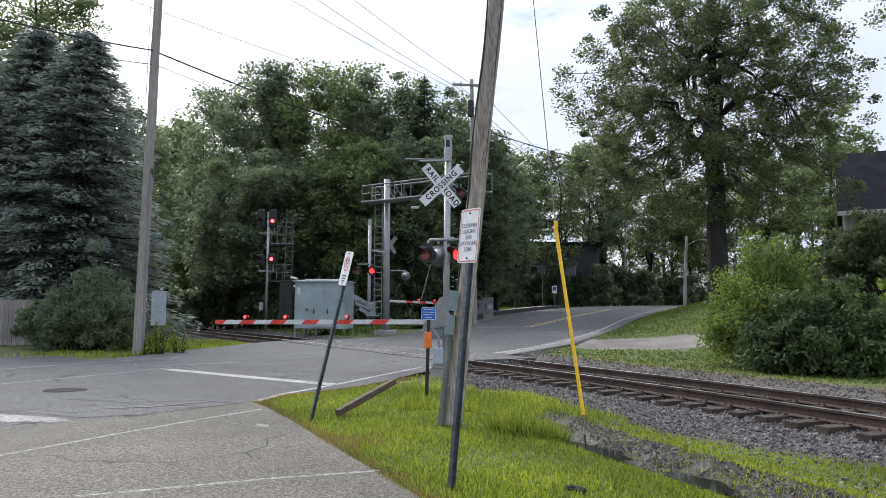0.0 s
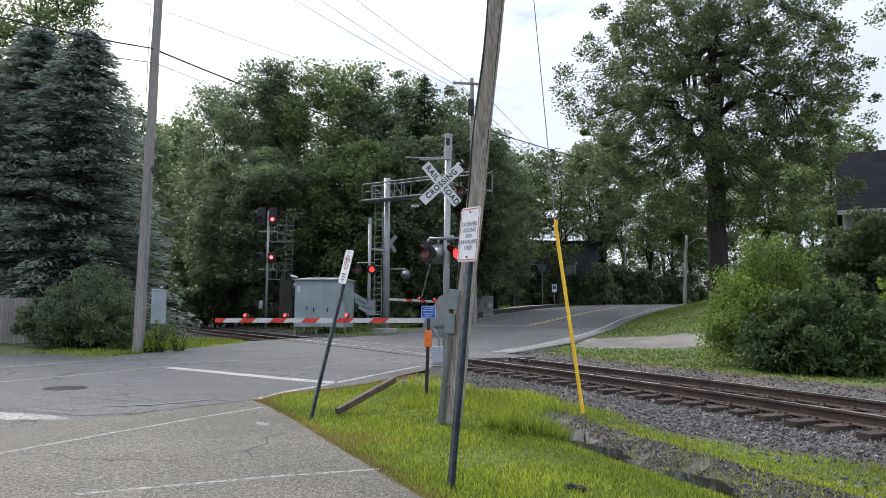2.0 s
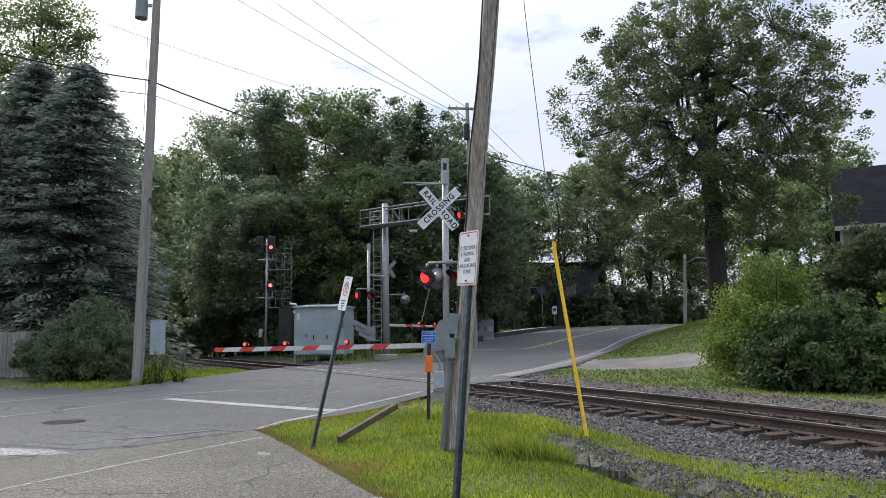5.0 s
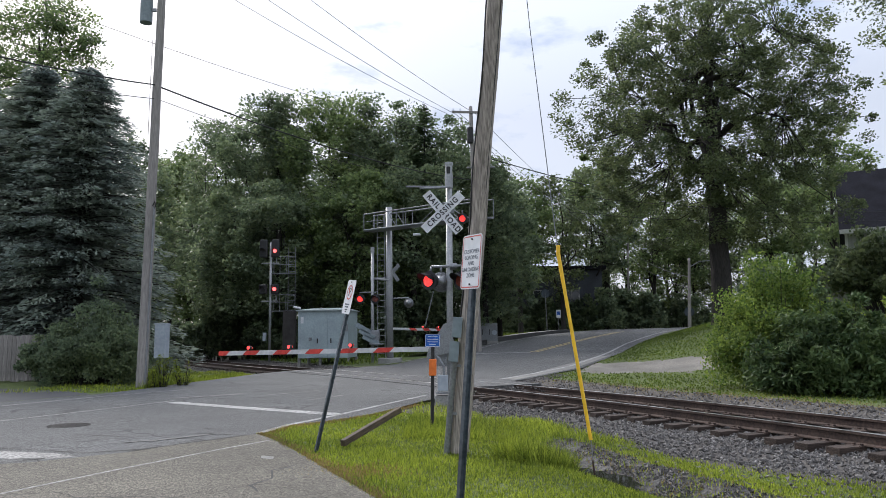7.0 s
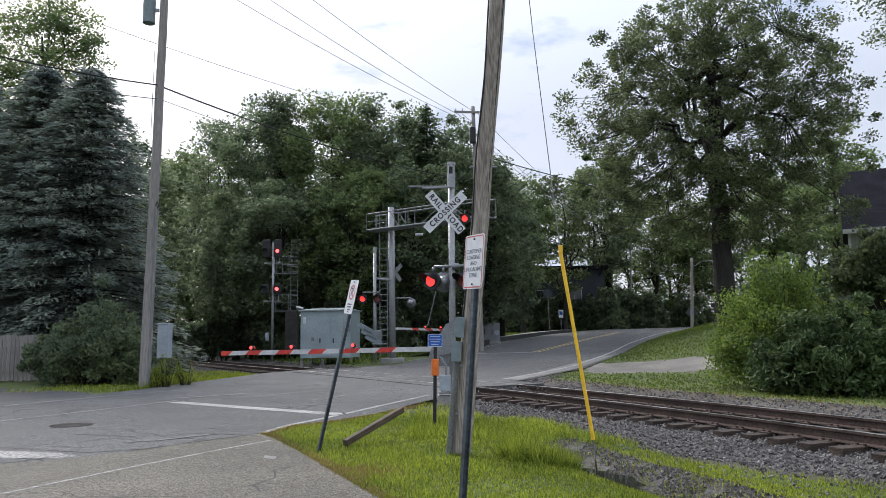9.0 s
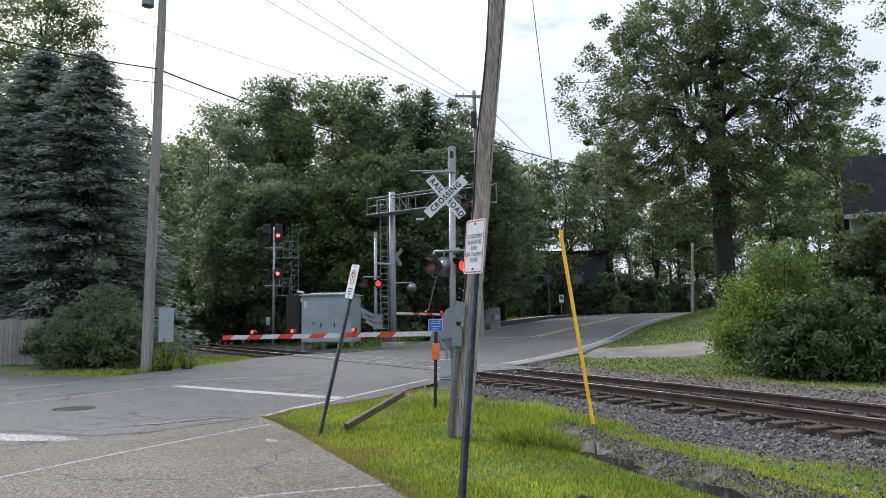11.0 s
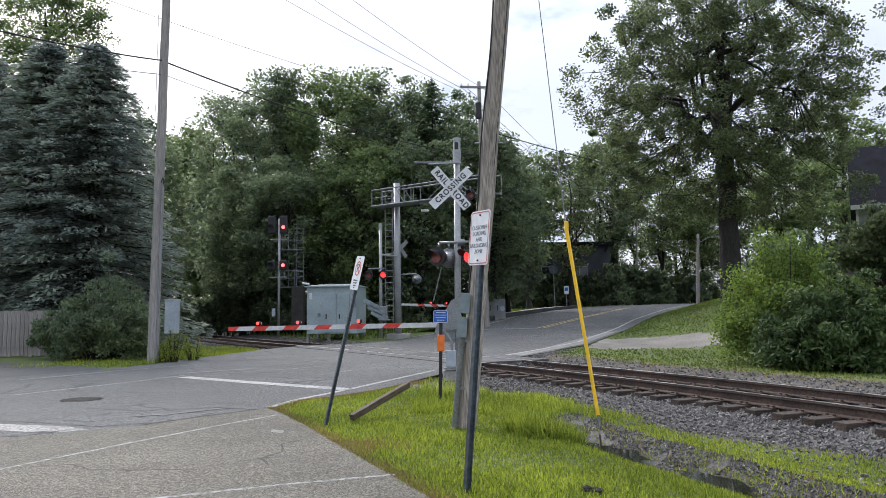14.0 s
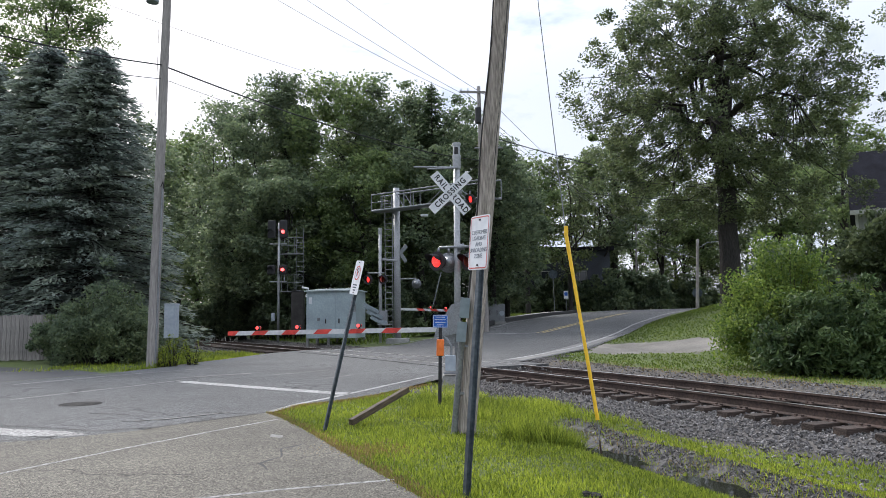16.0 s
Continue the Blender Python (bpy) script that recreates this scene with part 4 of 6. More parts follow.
def conifer(name, label, base, height, radius, trunk_r, leaf, seed, whorl=0.55, droop=0.35, spray=0.36, per=9, group="", bare=0.04, density=1.0, taper=0.85):
    """A conifer: straight stem, whorls of drooping boughs, each with flat sprays of needles."""
    rng = np.random.default_rng(seed)
    root = thing(name, Matrix.Translation(base), label, "tree", group)
    runs = [[(Vector((0, 0, height * i / 8 - 0.3 * (i == 0))), trunk_r * (1.05 - i / 8)) for i in range(9)]]
    pos, axs, sds, lens = [], [], [], []
    z = height * bare + 0.4
    while z < height * 0.985:
        t = z / height
        reach = radius * (1 - t) ** taper + 0.15
        for k in range(per):
            a = rng.uniform(0, 2 * math.pi)
            L = reach * rng.uniform(0.75, 1.12)
            rise = rng.uniform(-0.1, 0.2)
            out = np.array((math.cos(a), math.sin(a), 0))
            pts = []
            zj = z + rng.uniform(-0.6, 0.6) * whorl
            for i in range(5):
                s = i / 4
                pts.append(np.array((0, 0, zj)) + out * L * s + np.array((0, 0, L * (rise * s - droop * s * s + 0.12 * s ** 3))))
            runs.append([(Vector(p), max(0.008, trunk_r * 0.16 * (1 - 0.85 * i / 4) * (1 - t * 0.6))) for i, p in enumerate(pts)])
            m = int(max(6, L * 17 * density))
            ss = rng.uniform(0.12, 1.0, m)
            P = np.array([np.interp(ss, np.linspace(0, 1, 5), [p[j] for p in pts]) for j in range(3)]).T
            cross = np.cross(out, (0, 0, 1))
            w = rng.uniform(-1, 1, m)
            spread = (0.16 + 0.24 * L * (1 - ss * 0.75)) * w
            P = P + cross[None] * spread[:, None] + np.array((0, 0, -1.0)) * (np.abs(spread) * 0.22 + rng.uniform(0, 0.25, m) * (0.4 + 0.2 * L))[:, None]
            ax = out[None] + cross[None] * w[:, None] * 0.9 + rng.normal(size=(m, 3)) * 0.25 + np.array((0, 0, -0.25))
            pos.append(P)
            axs.append(ax)
            sds.append(np.cross(ax, np.array((0, 0, 1.0)) + rng.normal(size=(m, 3)) * 0.5))
            lens.append(spray * rng.uniform(0.6, 1.3, m))
        z += whorl * (1 - 0.5 * t)
    part("trunk", tubes("trunk", runs, 5), BARK, root, "straight brown stem with drooping boughs")
    P, A, S, L = np.concatenate(pos), np.concatenate(axs), np.concatenate(sds), np.concatenate(lens)
    A /= np.linalg.norm(A, axis=1)[:, None]
    S /= np.linalg.norm(S, axis=1)[:, None]
    part("crown", flakes("crown", P, A, S, L, L * 0.26), leaf, root, "tiers of drooping needle sprays")
    return root


def bush(name, label, base, size, stems, leaves, leaf_size, leaf, seed, category="bush", group="", shoots=0.0, skirt=0, peak=2.0, slim=0.6):
    rng = np.random.default_rng(seed)
    root = thing(name, Matrix.Translation(base), label, category, group)
    runs, tips = [], []
    for _ in range(stems):
        a, r = rng.uniform(0, 2 * math.pi), rng.random() ** 0.5
        up = rng.uniform(0.5, 1.0) * math.sqrt(max(0.06, 1 - (r * 0.92) ** peak))
        if rng.random() < shoots:
            up *= rng.uniform(1.05, 1.33)
        end = Vector((math.cos(a) * r * size[0], math.sin(a) * r * size[1], size[2] * up))
        s = Vector((end.x * 0.35, end.y * 0.35, -0.1))
        mid = s.lerp(end, 0.5) + Vector((0, 0, size[2] * 0.12))
        pts = [s, s.lerp(mid, 0.6), mid, mid.lerp(end, 0.6), end]
        runs.append([(p, 0.022 * (1 - 0.8 * i / 4)) for i, p in enumerate(pts)])
        tips += [np.array(p) for p in pts[1:]]
        tips.append(np.array(end))
    for _ in range(skirt):
        a, r = rng.uniform(0, 2 * math.pi), rng.uniform(0.72, 1.0)
        tips.append(np.array((math.cos(a) * r * size[0], math.sin(a) * r * size[1], size[2] * rng.uniform(0.04, 0.3))))
    part("stem", tubes("stem", runs, 5), BARK, root, "thin brown stems")
    tips = np.array(tips)
    which = rng.integers(len(tips), size=leaves)
    off = unit(rng, leaves) * (rng.random(leaves) ** 0.6)[:, None] * np.array((0.40, 0.40, 0.32)) * max(0.28, size[2] / 3.4)
    pos = tips[which] + off
    pos[:, 2] = np.maximum(pos[:, 2], 0.03)
    ax = unit(rng, leaves) + np.array((0, 0, -0.3))
    ax /= np.linalg.norm(ax, axis=1)[:, None]
    sd = np.cross(ax, unit(rng, leaves) * 0.7 + np.array((0, 0, 0.6)))
    sd /= np.linalg.norm(sd, axis=1)[:, None]
    ln = leaf_size * rng.uniform(0.6, 1.3, leaves)
    part("foliage", flakes("foliage", pos, ax, sd, ln, ln * slim), leaf, root, "dense green leaves")
    return root


def on_land(x, y, dz=0.0):
    return (x, y, land_z(x, y) + dz)


def plant_all():
    broad_tree("oak_tree", "tall spreading oak with dark green crown on the bank", on_land(16.2, 42), 21.5, (8.7, 7.0, 9.2), 0.62, 1000, 122000, 0.175, OAK_LEAF, 11, 0.58, (-0.2, 0), 0.42, 0.066, 0.3, flat=0.9, limbs=24, twigs=420, leader=0.34)
    for x, y, h, r, seed, lab in ((-17.3, 33, 14.9, 5.3, 21, "tall dense grey-blue spruce beside the driveway"), (-20.0, 33.6, 15.4, 4.9, 22, "tall dense grey-blue spruce beside the driveway"), (-23.4, 34.5, 14.9, 4.9, 27, "tall dense grey-blue spruce beside the driveway")):
        conifer("spruce_tree", lab, on_land(x, y), h, r, 0.3, NEEDLE, seed, 0.42, 0.32, 0.345, 13, "spruces", density=1.75 if seed < 27 else 1.0, taper=0.58)
    broad_tree("maple_tree", "tall leafy tree rising behind the spruce", on_land(-26.4, 44), 26, (3.7, 4.0, 11), 0.45, 190, 34000, 0.22, MAPLE_LEAF, 23, 0.60, clump_r=0.17)
    conifer("spruce_tree", "dark spruce at the edge of the wood", on_land(-24, 46), 15.0, 4.2, 0.28, NEEDLE, 25, 0.7, 0.3, 0.5, 9)
    # the wood: x, y, height of the top over the ground, radius, leaves
    woods = [(-21.6, 48.5, 15.2, 3.2, 16000), (-27.5, 75, 22.4, 4.6, 20000), (-31.8, 81, 22.0, 4.8, 14000), (-20.3, 64, 21.6, 4.4, 24000), (-15.9, 60, 20.8, 4.4, 30000),
             (-9.6, 58, 21.2, 5.0, 42000), (-5.6, 58, 20.2, 4.6, 36000), (-3.3, 57, 18.4, 3.8, 26000), (0.2, 57, 17.6, 4.2, 30000), (3.0, 57, 15.2, 3.0, 18000),
             (-12.4, 51.5, 12.6, 3.6, 22000), (-6.2, 51, 12.9, 4.0, 26000), (-2.4, 50.5, 13.0, 3.4, 22000), (-16.6, 55, 12.6, 3.2, 18000),
             (-9, 69, 20.5, 6.5, 12000), (-1.5, 69, 18.5, 6.0, 12000), (-17, 72, 20, 6.5, 12000), (-36, 92, 22, 6.5, 10000), (4.8, 67, 14.5, 4.2, 14000)]
    for i, (x, y, h, r, n) in enumerate(woods):
        broad_tree("woodland_tree", "dense green deciduous tree at the edge of the wood", on_land(x, y), h * 1.09, (r, r, h * 0.49), 0.26, 210, int(n * 0.85), 0.285 if y < 66 else 0.43, (WOOD_LEAF, MAPLE_LEAF)[i in (1, 5, 11)], 40 + i, 0.52, clump_r=0.17, fill=0.55, group="trees of the wood", twigs=40)
    broad_tree("slender_tree", "slender leafy tree rising above the wood", on_land(-14.1, 58), 23.6, (1.9, 1.9, 5.2), 0.2, 80, 11000, 0.24, WOOD_LEAF, 61, 0.76, clump_r=0.24, fill=0.2)
    conifer("pine_tree", "slender dark pine above the wood", on_land(-1.7, 54), 19.4, 3.6, 0.22, PINE, 62, 0.7, -0.1, 0.45, 6, "pines", 0.45, 1.3)
    far = [(4.5, 74, 17.5, 4.0), (8.5, 84, 19.5, 5), (14.0, 87, 20.0, 5.5), (19.0, 93, 21, 5.0), (29, 100, 21, 6), (36, 104, 21, 6), (40, 80, 17, 5), (33, 72, 14, 4), (47, 84, 18, 6), (26, 104, 16, 5.5), (34, 110, 20, 7), (44, 112, 22, 8), (56, 108, 24, 8), (33, 103, 15, 5), (40, 106, 17, 5.5), (50, 74, 18, 6)]
    for i, (x, y, h, r) in enumerate(far):
        broad_tree("roadside_tree", "leafy tree with bare forked stems beyond the crest", on_land(x, y), h, (r, r, h * (0.36 if i < 9 else 0.47)), 0.3, 80, 7500 if i < 5 else 6500, 0.40, (WOOD_LEAF, MAPLE_LEAF, OAK_LEAF)[i % 3], 80 + i, 0.64 if i < 9 else 0.5, fork=0.22, clump_r=0.2, group="trees along the far road")
    broad_tree("maple_tree", "forked maple beside the road crest", on_land(21.8, 97), 25, (6, 6, 8.5), 0.6, 90, 18000, 0.42, MAPLE_LEAF, 99, 0.66, fork=0.36)
    broad_tree("young_tree", "thin young tree behind the oak", on_land(33, 60), 17, (4.2, 4.0, 6.0), 0.2, 60, 7000, 0.32, MAPLE_LEAF, 101, 0.6)
    bush("tall_shrub", "tall leafy shrub before the house", on_land(18.1, 29), (2.5, 2.2, 3.7), 80, 16000, 0.2, OAK_LEAF, 102)
    broad_tree("maple_tree", "tree whose leafy boughs hang in from outside the view", on_land(16.9, 20), 16, (4.6, 4.6, 4.6), 0.3, 90, 18000, 0.12, OAK_LEAF, 103, 0.7)
    bush("large_bush", "tall yellow-green leafy bush beside the gravel drive", on_land(9.0, 19.6), (1.75, 1.7, 3.75), 150, 42000, 0.105, BUSH_LEAF, 111, shoots=0.3, skirt=110, peak=1.1, slim=0.5)
    bush("large_bush", "broad dark green bush with long leaves beside the track", on_land(9.5, 17.9), (2.0, 1.7, 2.3), 150, 40000, 0.16, BUSH_DARK, 115, shoots=0.35, skirt=120, peak=1.4, slim=0.36)
    bush("large_bush", "leafy green bush reaching along the track", on_land(11.9, 18.6), (1.9, 1.9, 2.0), 90, 24000, 0.12, BUSH_LEAF, 112, shoots=0.2, skirt=80)
    bush("hedge_bush", "rounded dusty green shrub by the driveway", on_land(-12.6, 25.4), (1.75, 1.4, 3.0), 80, 26000, 0.12, WOOD_LEAF, 113, shoots=0.1, skirt=60)
    bush("hedge_bush", "rounded dusty green shrub by the driveway", on_land(-14.4, 26.2), (1.3, 1.2, 2.1), 50, 12000, 0.13, WOOD_LEAF, 114)
    for i, (x, y) in enumerate(((-9.25, 23.2), (-8.9, 23.9), (-9.5, 23.0), (-9.9, 23.6))):
        bush("tall_weeds", "tall pale green weeds round the utility cabinet", on_land(x, y), (0.35, 0.35, 0.95 - 0.12 * i), 22, 900, 0.09, GRASS, 210 + i, "weeds", "weeds by the pole", 0.6, slim=0.22)
    rng = random.Random(3)
    for i in range(15):
        x, y = -25 + i * 1.5 + rng.uniform(-0.4, 0.4), 47 + rng.uniform(0, 4)
        if beyond(x, y) < 4:
            y += 5
        bush("undergrowth", "dark green undergrowth at the foot of the wood", on_land(x, y), (1.7, 1.5, rng.uniform(2.2, 4.6)), 26, 2800, 0.36, WOOD_LEAF, 130 + i, "undergrowth", "shrubs under the wood")
    for i, (x, y) in enumerate(((-3.4, 53), (-2.2, 56), (-1.0, 59.5), (0.2, 62), (1.0, 66), (2.6, 70))):
        bush("undergrowth", "dark green undergrowth at the foot of the wood", on_land(x - 1.2, y), (1.8, 1.6, 3.6), 26, 3000, 0.34, WOOD_LEAF, 190 + i, "undergrowth", "shrubs under the wood")
    for i, (x, y) in enumerate(((26.5, 60), (29.0, 61), (31.5, 60.5), (34, 61.5))):
        bush("undergrowth", "dark green undergrowth beyond the road", on_land(x, y), (1.9, 1.8, 4.4 + 0.5 * (i % 2)), 26, 3600, 0.34, WOOD_LEAF, 230 + i, "undergrowth", "shrubs under the far trees", skirt=40)
    for i in range(22):
        x, y = 6 + i * 2.7, (101 if i > 7 else 89.5) + 0.35 * max(0, i - 10) + rng.uniform(-1.5, 1.5)
        bush("undergrowth", "dark green undergrowth beyond the road", on_land(x, y), (2.2, 2.0, rng.uniform(3, 6)), 24, 3400, 0.49, WOOD_LEAF, 160 + i, "undergrowth", "shrubs under the far trees", skirt=40)


plant_all()


# ---- poles and wires ----
def utility_pole(base, top, r0, r1, material, label, name="utility_pole"):
    a, b = Vector(base), Vector(top)
    root = thing(name, Matrix.Translation(a), label, "utility pole")
    d = b - a
    n = 14
    run = [(d * (i / n) + Vector((math.sin(i * 1.7) * 0.006, math.cos(i * 2.3) * 0.006, 0)), r0 + (r1 - r0) * i / n) for i in range(n + 1)]
    run[0] = (d.normalized() * -0.4, r0)
    run.append((d + d.normalized() * 0.02, 0.01))
    part("shaft", tubes("shaft", run, 20), material, root)
    return root, d


def build_near_pole():
    root, d = utility_pole((0.11, 9.2, 0.04), (0.89, 8.15, 8.15), 0.122, 0.09, WOOD_POLE, "leaning weathered wooden utility pole in the grass")
    u = d.normalized()
    off = Vector((-0.150, -0.07, 0))
    run = [(off + u * h, 0.042) for h in (-0.2, 0.4, 0.8, 1.12)]
    part("riser_pipe", tubes("riser_pipe", run, 12), GALV, root, "galvanised conduit pipe strapped to the pole")
    for h in (0.45, 1.05):
        bm = BM()
        box(bm, (0.2, 0.06, 0.03), off + u * h + Vector((0.06, 0.0, 0)))
        part("strap", bm, GALV, root)
    for h0, h1, dx in ((1.11, 1.35, -0.165), (1.41, 1.65, -0.15)):
        bm = box(BM(), (0.11, 0.12, h1 - h0), Vector((dx, -0.11, 0)) + u * ((h0 + h1) / 2), Matrix.Rotation(math.atan2(u.x, u.z), 4, "Y"), 0.012)
        bx = part("meter_box", bm, BOX_SLATE, root, "small grey electrical box")
        bm = box(BM(), (0.12, 0.02, h1 - h0 + 0.012), Vector((dx, -0.185, 0)) + u * ((h0 + h1) / 2), Matrix.Rotation(math.atan2(u.x, u.z), 4, "Y"), 0.006)
        part("lid", bm, BOX_SLATE, bx)
    run = [(Vector((-0.105, -0.06, 0)) + u * h + Vector((0.012 * math.sin(h * 3), 0, 0)), 0.011) for h in np.linspace(1.62, 8.0, 26)]
    part("cable", tubes("cable", run, 6), CABLE, root, "thin black cable stapled up the pole")
    run = [(Vector((0.07, -0.075, 0)) + u * h, 0.007) for h in np.linspace(3.2, 8.0, 14)]
    part("cable", tubes("cable", run, 6), CABLE, root, "thin black cable stapled up the pole")
    bm = rod(BM(), u * 3.55 + Vector((-0.19, -0.02, 0)), u * 3.55 + Vector((0.16, -0.02, 0)), 0.012, seg=8)
    part("bolt", bm, GALV, root)


build_near_pole()


def build_guy():
    a, b = Vector((1.72, 8.7, -0.32)), Vector((0.85, 8.22, 7.7))
    d = (b - a).normalized()
    root = thing("guy_wire", Matrix.Translation(a), "steel guy wire with a yellow plastic guard", "guy wire")
    s, e = Vector((1.68, 8.7, 0.19)) - a, Vector((1.385, 8.85, 2.48)) - a
    run = [(Vector((0, 0, 0)), 0.006), (s, 0.006), (e, 0.006), (Vector((1.127, 8.9, 5.43)) - a, 0.006), (b - a, 0.006)]
    part("wire", tubes("wire", run, 8), GALV, root)
    run = [(s.lerp(e, t), 0.022 + 0.003 * (t > 0.98)) for t in (0, 0.25, 0.5, 0.75, 0.985, 1.0)]
    part("guard", tubes("guard", run, 12), YELLOW, root, "bright yellow plastic guy guard")
    part("anchor_rod", rod(BM(), (0.01, 0, -0.1), d * 0.28, 0.011, seg=8), RUST, root)
    bm = box(BM(), (0.05, 0.035, 0.10), e + Vector((0.004, -0.01, 0.03)), None, 0.01)
    part("guard_clip", bm, YELLOW, root)


build_guy()


def build_left_pole():
    root, d = utility_pole((-9.78, 22.8, 0.0), (-9.6, 22.8, 13.6), 0.175, 0.125, WOOD_GREY, "tall grey wooden utility pole on the verge")
    u = d.normalized()
    run = [(Vector((0.15, -0.1, 0)) + u * h, 0.03) for h in (0.0, 2, 4, 5.8)]
    part("riser_pipe", tubes("riser_pipe", run, 10), GALV, root, "grey conduit up the pole")
    run = [(Vector((0.15, -0.1, 5.8)), 0.02), (Vector((0.24, -0.1, 6.0)), 0.02), (Vector((0.27, -0.1, 5.85)), 0.02), (Vector((0.22, -0.1, 5.7)), 0.02)]
    part("cable_loop", tubes("cable_loop", run, 8), CABLE, root)
    bm = rod(BM(), Vector((-0.31, -0.05, 12.15)), Vector((-0.31, -0.05, 13.1)), 0.2, seg=20)
    tr = part("transformer", bm, BOX_SLATE, root, "grey cylindrical pole transformer")
    bm = rod(BM(), Vector((-0.31, -0.05, 13.1)), Vector((-0.31, -0.05, 13.16)), 0.215, seg=20)
    part("lid", bm, GREY_BOX, tr)
    bm = box(BM(), (0.3, 0.06, 0.12), Vector((-0.12, -0.05, 12.6)), None, 0.01)
    part("bracket", bm, GALV, root)
    bm = rod(BM(), Vector((-0.04, -0.16, 8.2)), Vector((-0.02, -0.16, 11.5)), 0.008, seg=6)
    part("ground_wire", bm, CABLE, root)


build_left_pole()


def build_far_pole():
    root, d = utility_pole((1.9, 45, 0.4), (1.65, 45, 16.5), 0.17, 0.12, WOOD_GREY, "wooden utility pole with a crossarm at the wood's edge")
    part("crossarm", box(BM(), (2.1, 0.12, 0.14), Vector((-0.45, -0.12, 15.7)), Matrix.Rotation(radians(2), 4, "Y"), 0.01), WOOD_GREY, root)
    for x in (-1.4, -0.95, 0.35):
        bm = rod(BM(), (x, -0.12, 15.78), (x, -0.12, 15.95), 0.045, 0.03, 10)
        part("insulator", bm, GREY_BOX, root)
    part("transformer", rod(BM(), (-0.32, -0.25, 13.6), (-0.32, -0.25, 14.6), 0.2, seg=16), BLACK, root, "dark cylindrical transformer")
    bm = rod(BM(), (-1.0, -0.15, 15.6), (-0.2, -0.15, 14.9), 0.02, seg=6)
    part("brace", bm, GALV, root)


build_far_pole()
for base, top in (((23.4, 93, 2.0), (23.85, 93, 13.7)), ((21.3, 63.2, 2.2), (21.6, 63.2, 8.3))):
    root, d = utility_pole(base, top, 0.15, 0.11, WOOD_GREY, "grey utility pole far along the road")
    if base[0] < 24:
        run = [(d * 0.86, 0.03), (d * 0.9 + Vector((0.9, 0, 0.3)), 0.03), (d * 0.9 + Vector((2.0, 0, 0.35)), 0.03)]
        arm = part("lamp_arm", tubes("lamp_arm", run, 8), GALV, root)
        part("lamp_head", box(BM(), (0.6, 0.2, 0.12), d * 0.9 + Vector((2.2, 0, 0.33)), None, 0.03), GREY_BOX, arm)


def overhead(a, b, sag, r, label, material=CABLE):
    a, b = Vector(a), Vector(b)
    run = []
    for i in range(25):
        t = i / 24
        p = a.lerp(b, t)
        p.z -= sag * 4 * t * (1 - t)
        run.append((p, r))
    me = tubes("overhead_wire", [run], 5)
    me.materials.append(material)
    tagged(new("overhead_wire", me), label, "overhead wire", "overhead wires")


LP, FP = (-9.65, 22.8), (1.65, 45)
overhead((-11.8, 15, 8.25), (*LP, 9.98), 0.1, 0.022, "thick black telephone cable between the poles")
overhead((*LP, 9.95), (*FP, 11.6), 0.5, 0.026, "thick black telephone cable between the poles")
overhead((-11.8, 15, 7.75), (*LP, 9.5), 0.1, 0.012, "thin black overhead wire")
overhead((*LP, 9.5), (*FP, 11.1), 0.5, 0.010, "thin black overhead wire")
for dx, x0, z0 in ((-1.4, -14.5, 19.0), (-0.95, -12.8, 19.2), (0.35, -11.4, 19.8)):
    overhead((x0, 20, z0 - 2.0), (FP[0] + dx, 44.9, 15.95), 0.5, 0.014, "bare overhead power line", WIRE)
    overhead((FP[0] + dx, 44.9, 15.95), (23.8 + dx * 0.5, 93, 13.5), 0.9, 0.018, "bare overhead power line", WIRE)
overhead((-22.0, 20, 15.6), (*FP, 14.2), 0.6, 0.012, "thin black overhead wire")
overhead((*FP, 13.4), (30.0, 72, 13.9), 0.6, 0.035, "thick black telephone cable between the poles")
overhead((23.8, 93, 11.8), (21.5, 63.2, 5.6), 0.5, 0.03, "thick black telephone cable between the poles")
overhead((23.8, 93, 12.8), (21.5, 63.2, 6.6), 0.5, 0.03, "thick black telephone cable between the poles")
overhead((7.0, 40, 9.5), (31, 42, 8.7), 0.5, 0.014, "thin black overhead wire")
overhead((7.0, 40, 8.5), (31, 42, 8.3), 0.5, 0.014, "thin black overhead wire")


# ---- signs ----
def text_part(name, body, size, material, parent, m, width=1.0, bold=0.0, space=1.0):
    cu = bpy.data.curves.new(name, "FONT")
    cu.body, cu.size, cu.align_x, cu.align_y, cu.extrude = body, size, "CENTER", "CENTER", 0.0008
    cu.space_character = space
    cu.offset = bold
    tmp = bpy.data.objects.new("tmp", cu)
    me = bpy.data.meshes.new_from_object(tmp)
    bpy.data.objects.remove(tmp)
    ob = part(name, me, material, parent)
    me.materials.clear()
    me.materials.append(material)
    ob.matrix_local = m @ Matrix.Diagonal((width, 1, 1, 1))
    return ob


FACE = Matrix.Rotation(math.pi / 2, 4, "X")          # text upright, facing -y


def rounded_plate(bm, w, h, t, r, y=0.0, z=0.0):
    vs = []
    for cx, cz, a0 in ((w / 2 - r, h / 2 - r, 0), (-w / 2 + r, h / 2 - r, 90), (-w / 2 + r, -h / 2 + r, 180), (w / 2 - r, -h / 2 + r, 270)):
        for k in range(6):
            a = radians(a0 + 18 * k)
            vs.append(bm.verts.new((cx + r * math.cos(a), y, z + cz + r * math.sin(a))))
    f = bm.faces.new(vs)
    res = bmesh.ops.extrude_face_region(bm, geom=[f])
    for v in res["geom"]:
        if isinstance(v, bmesh.types.BMVert):
            v.co.y += t
    return bm


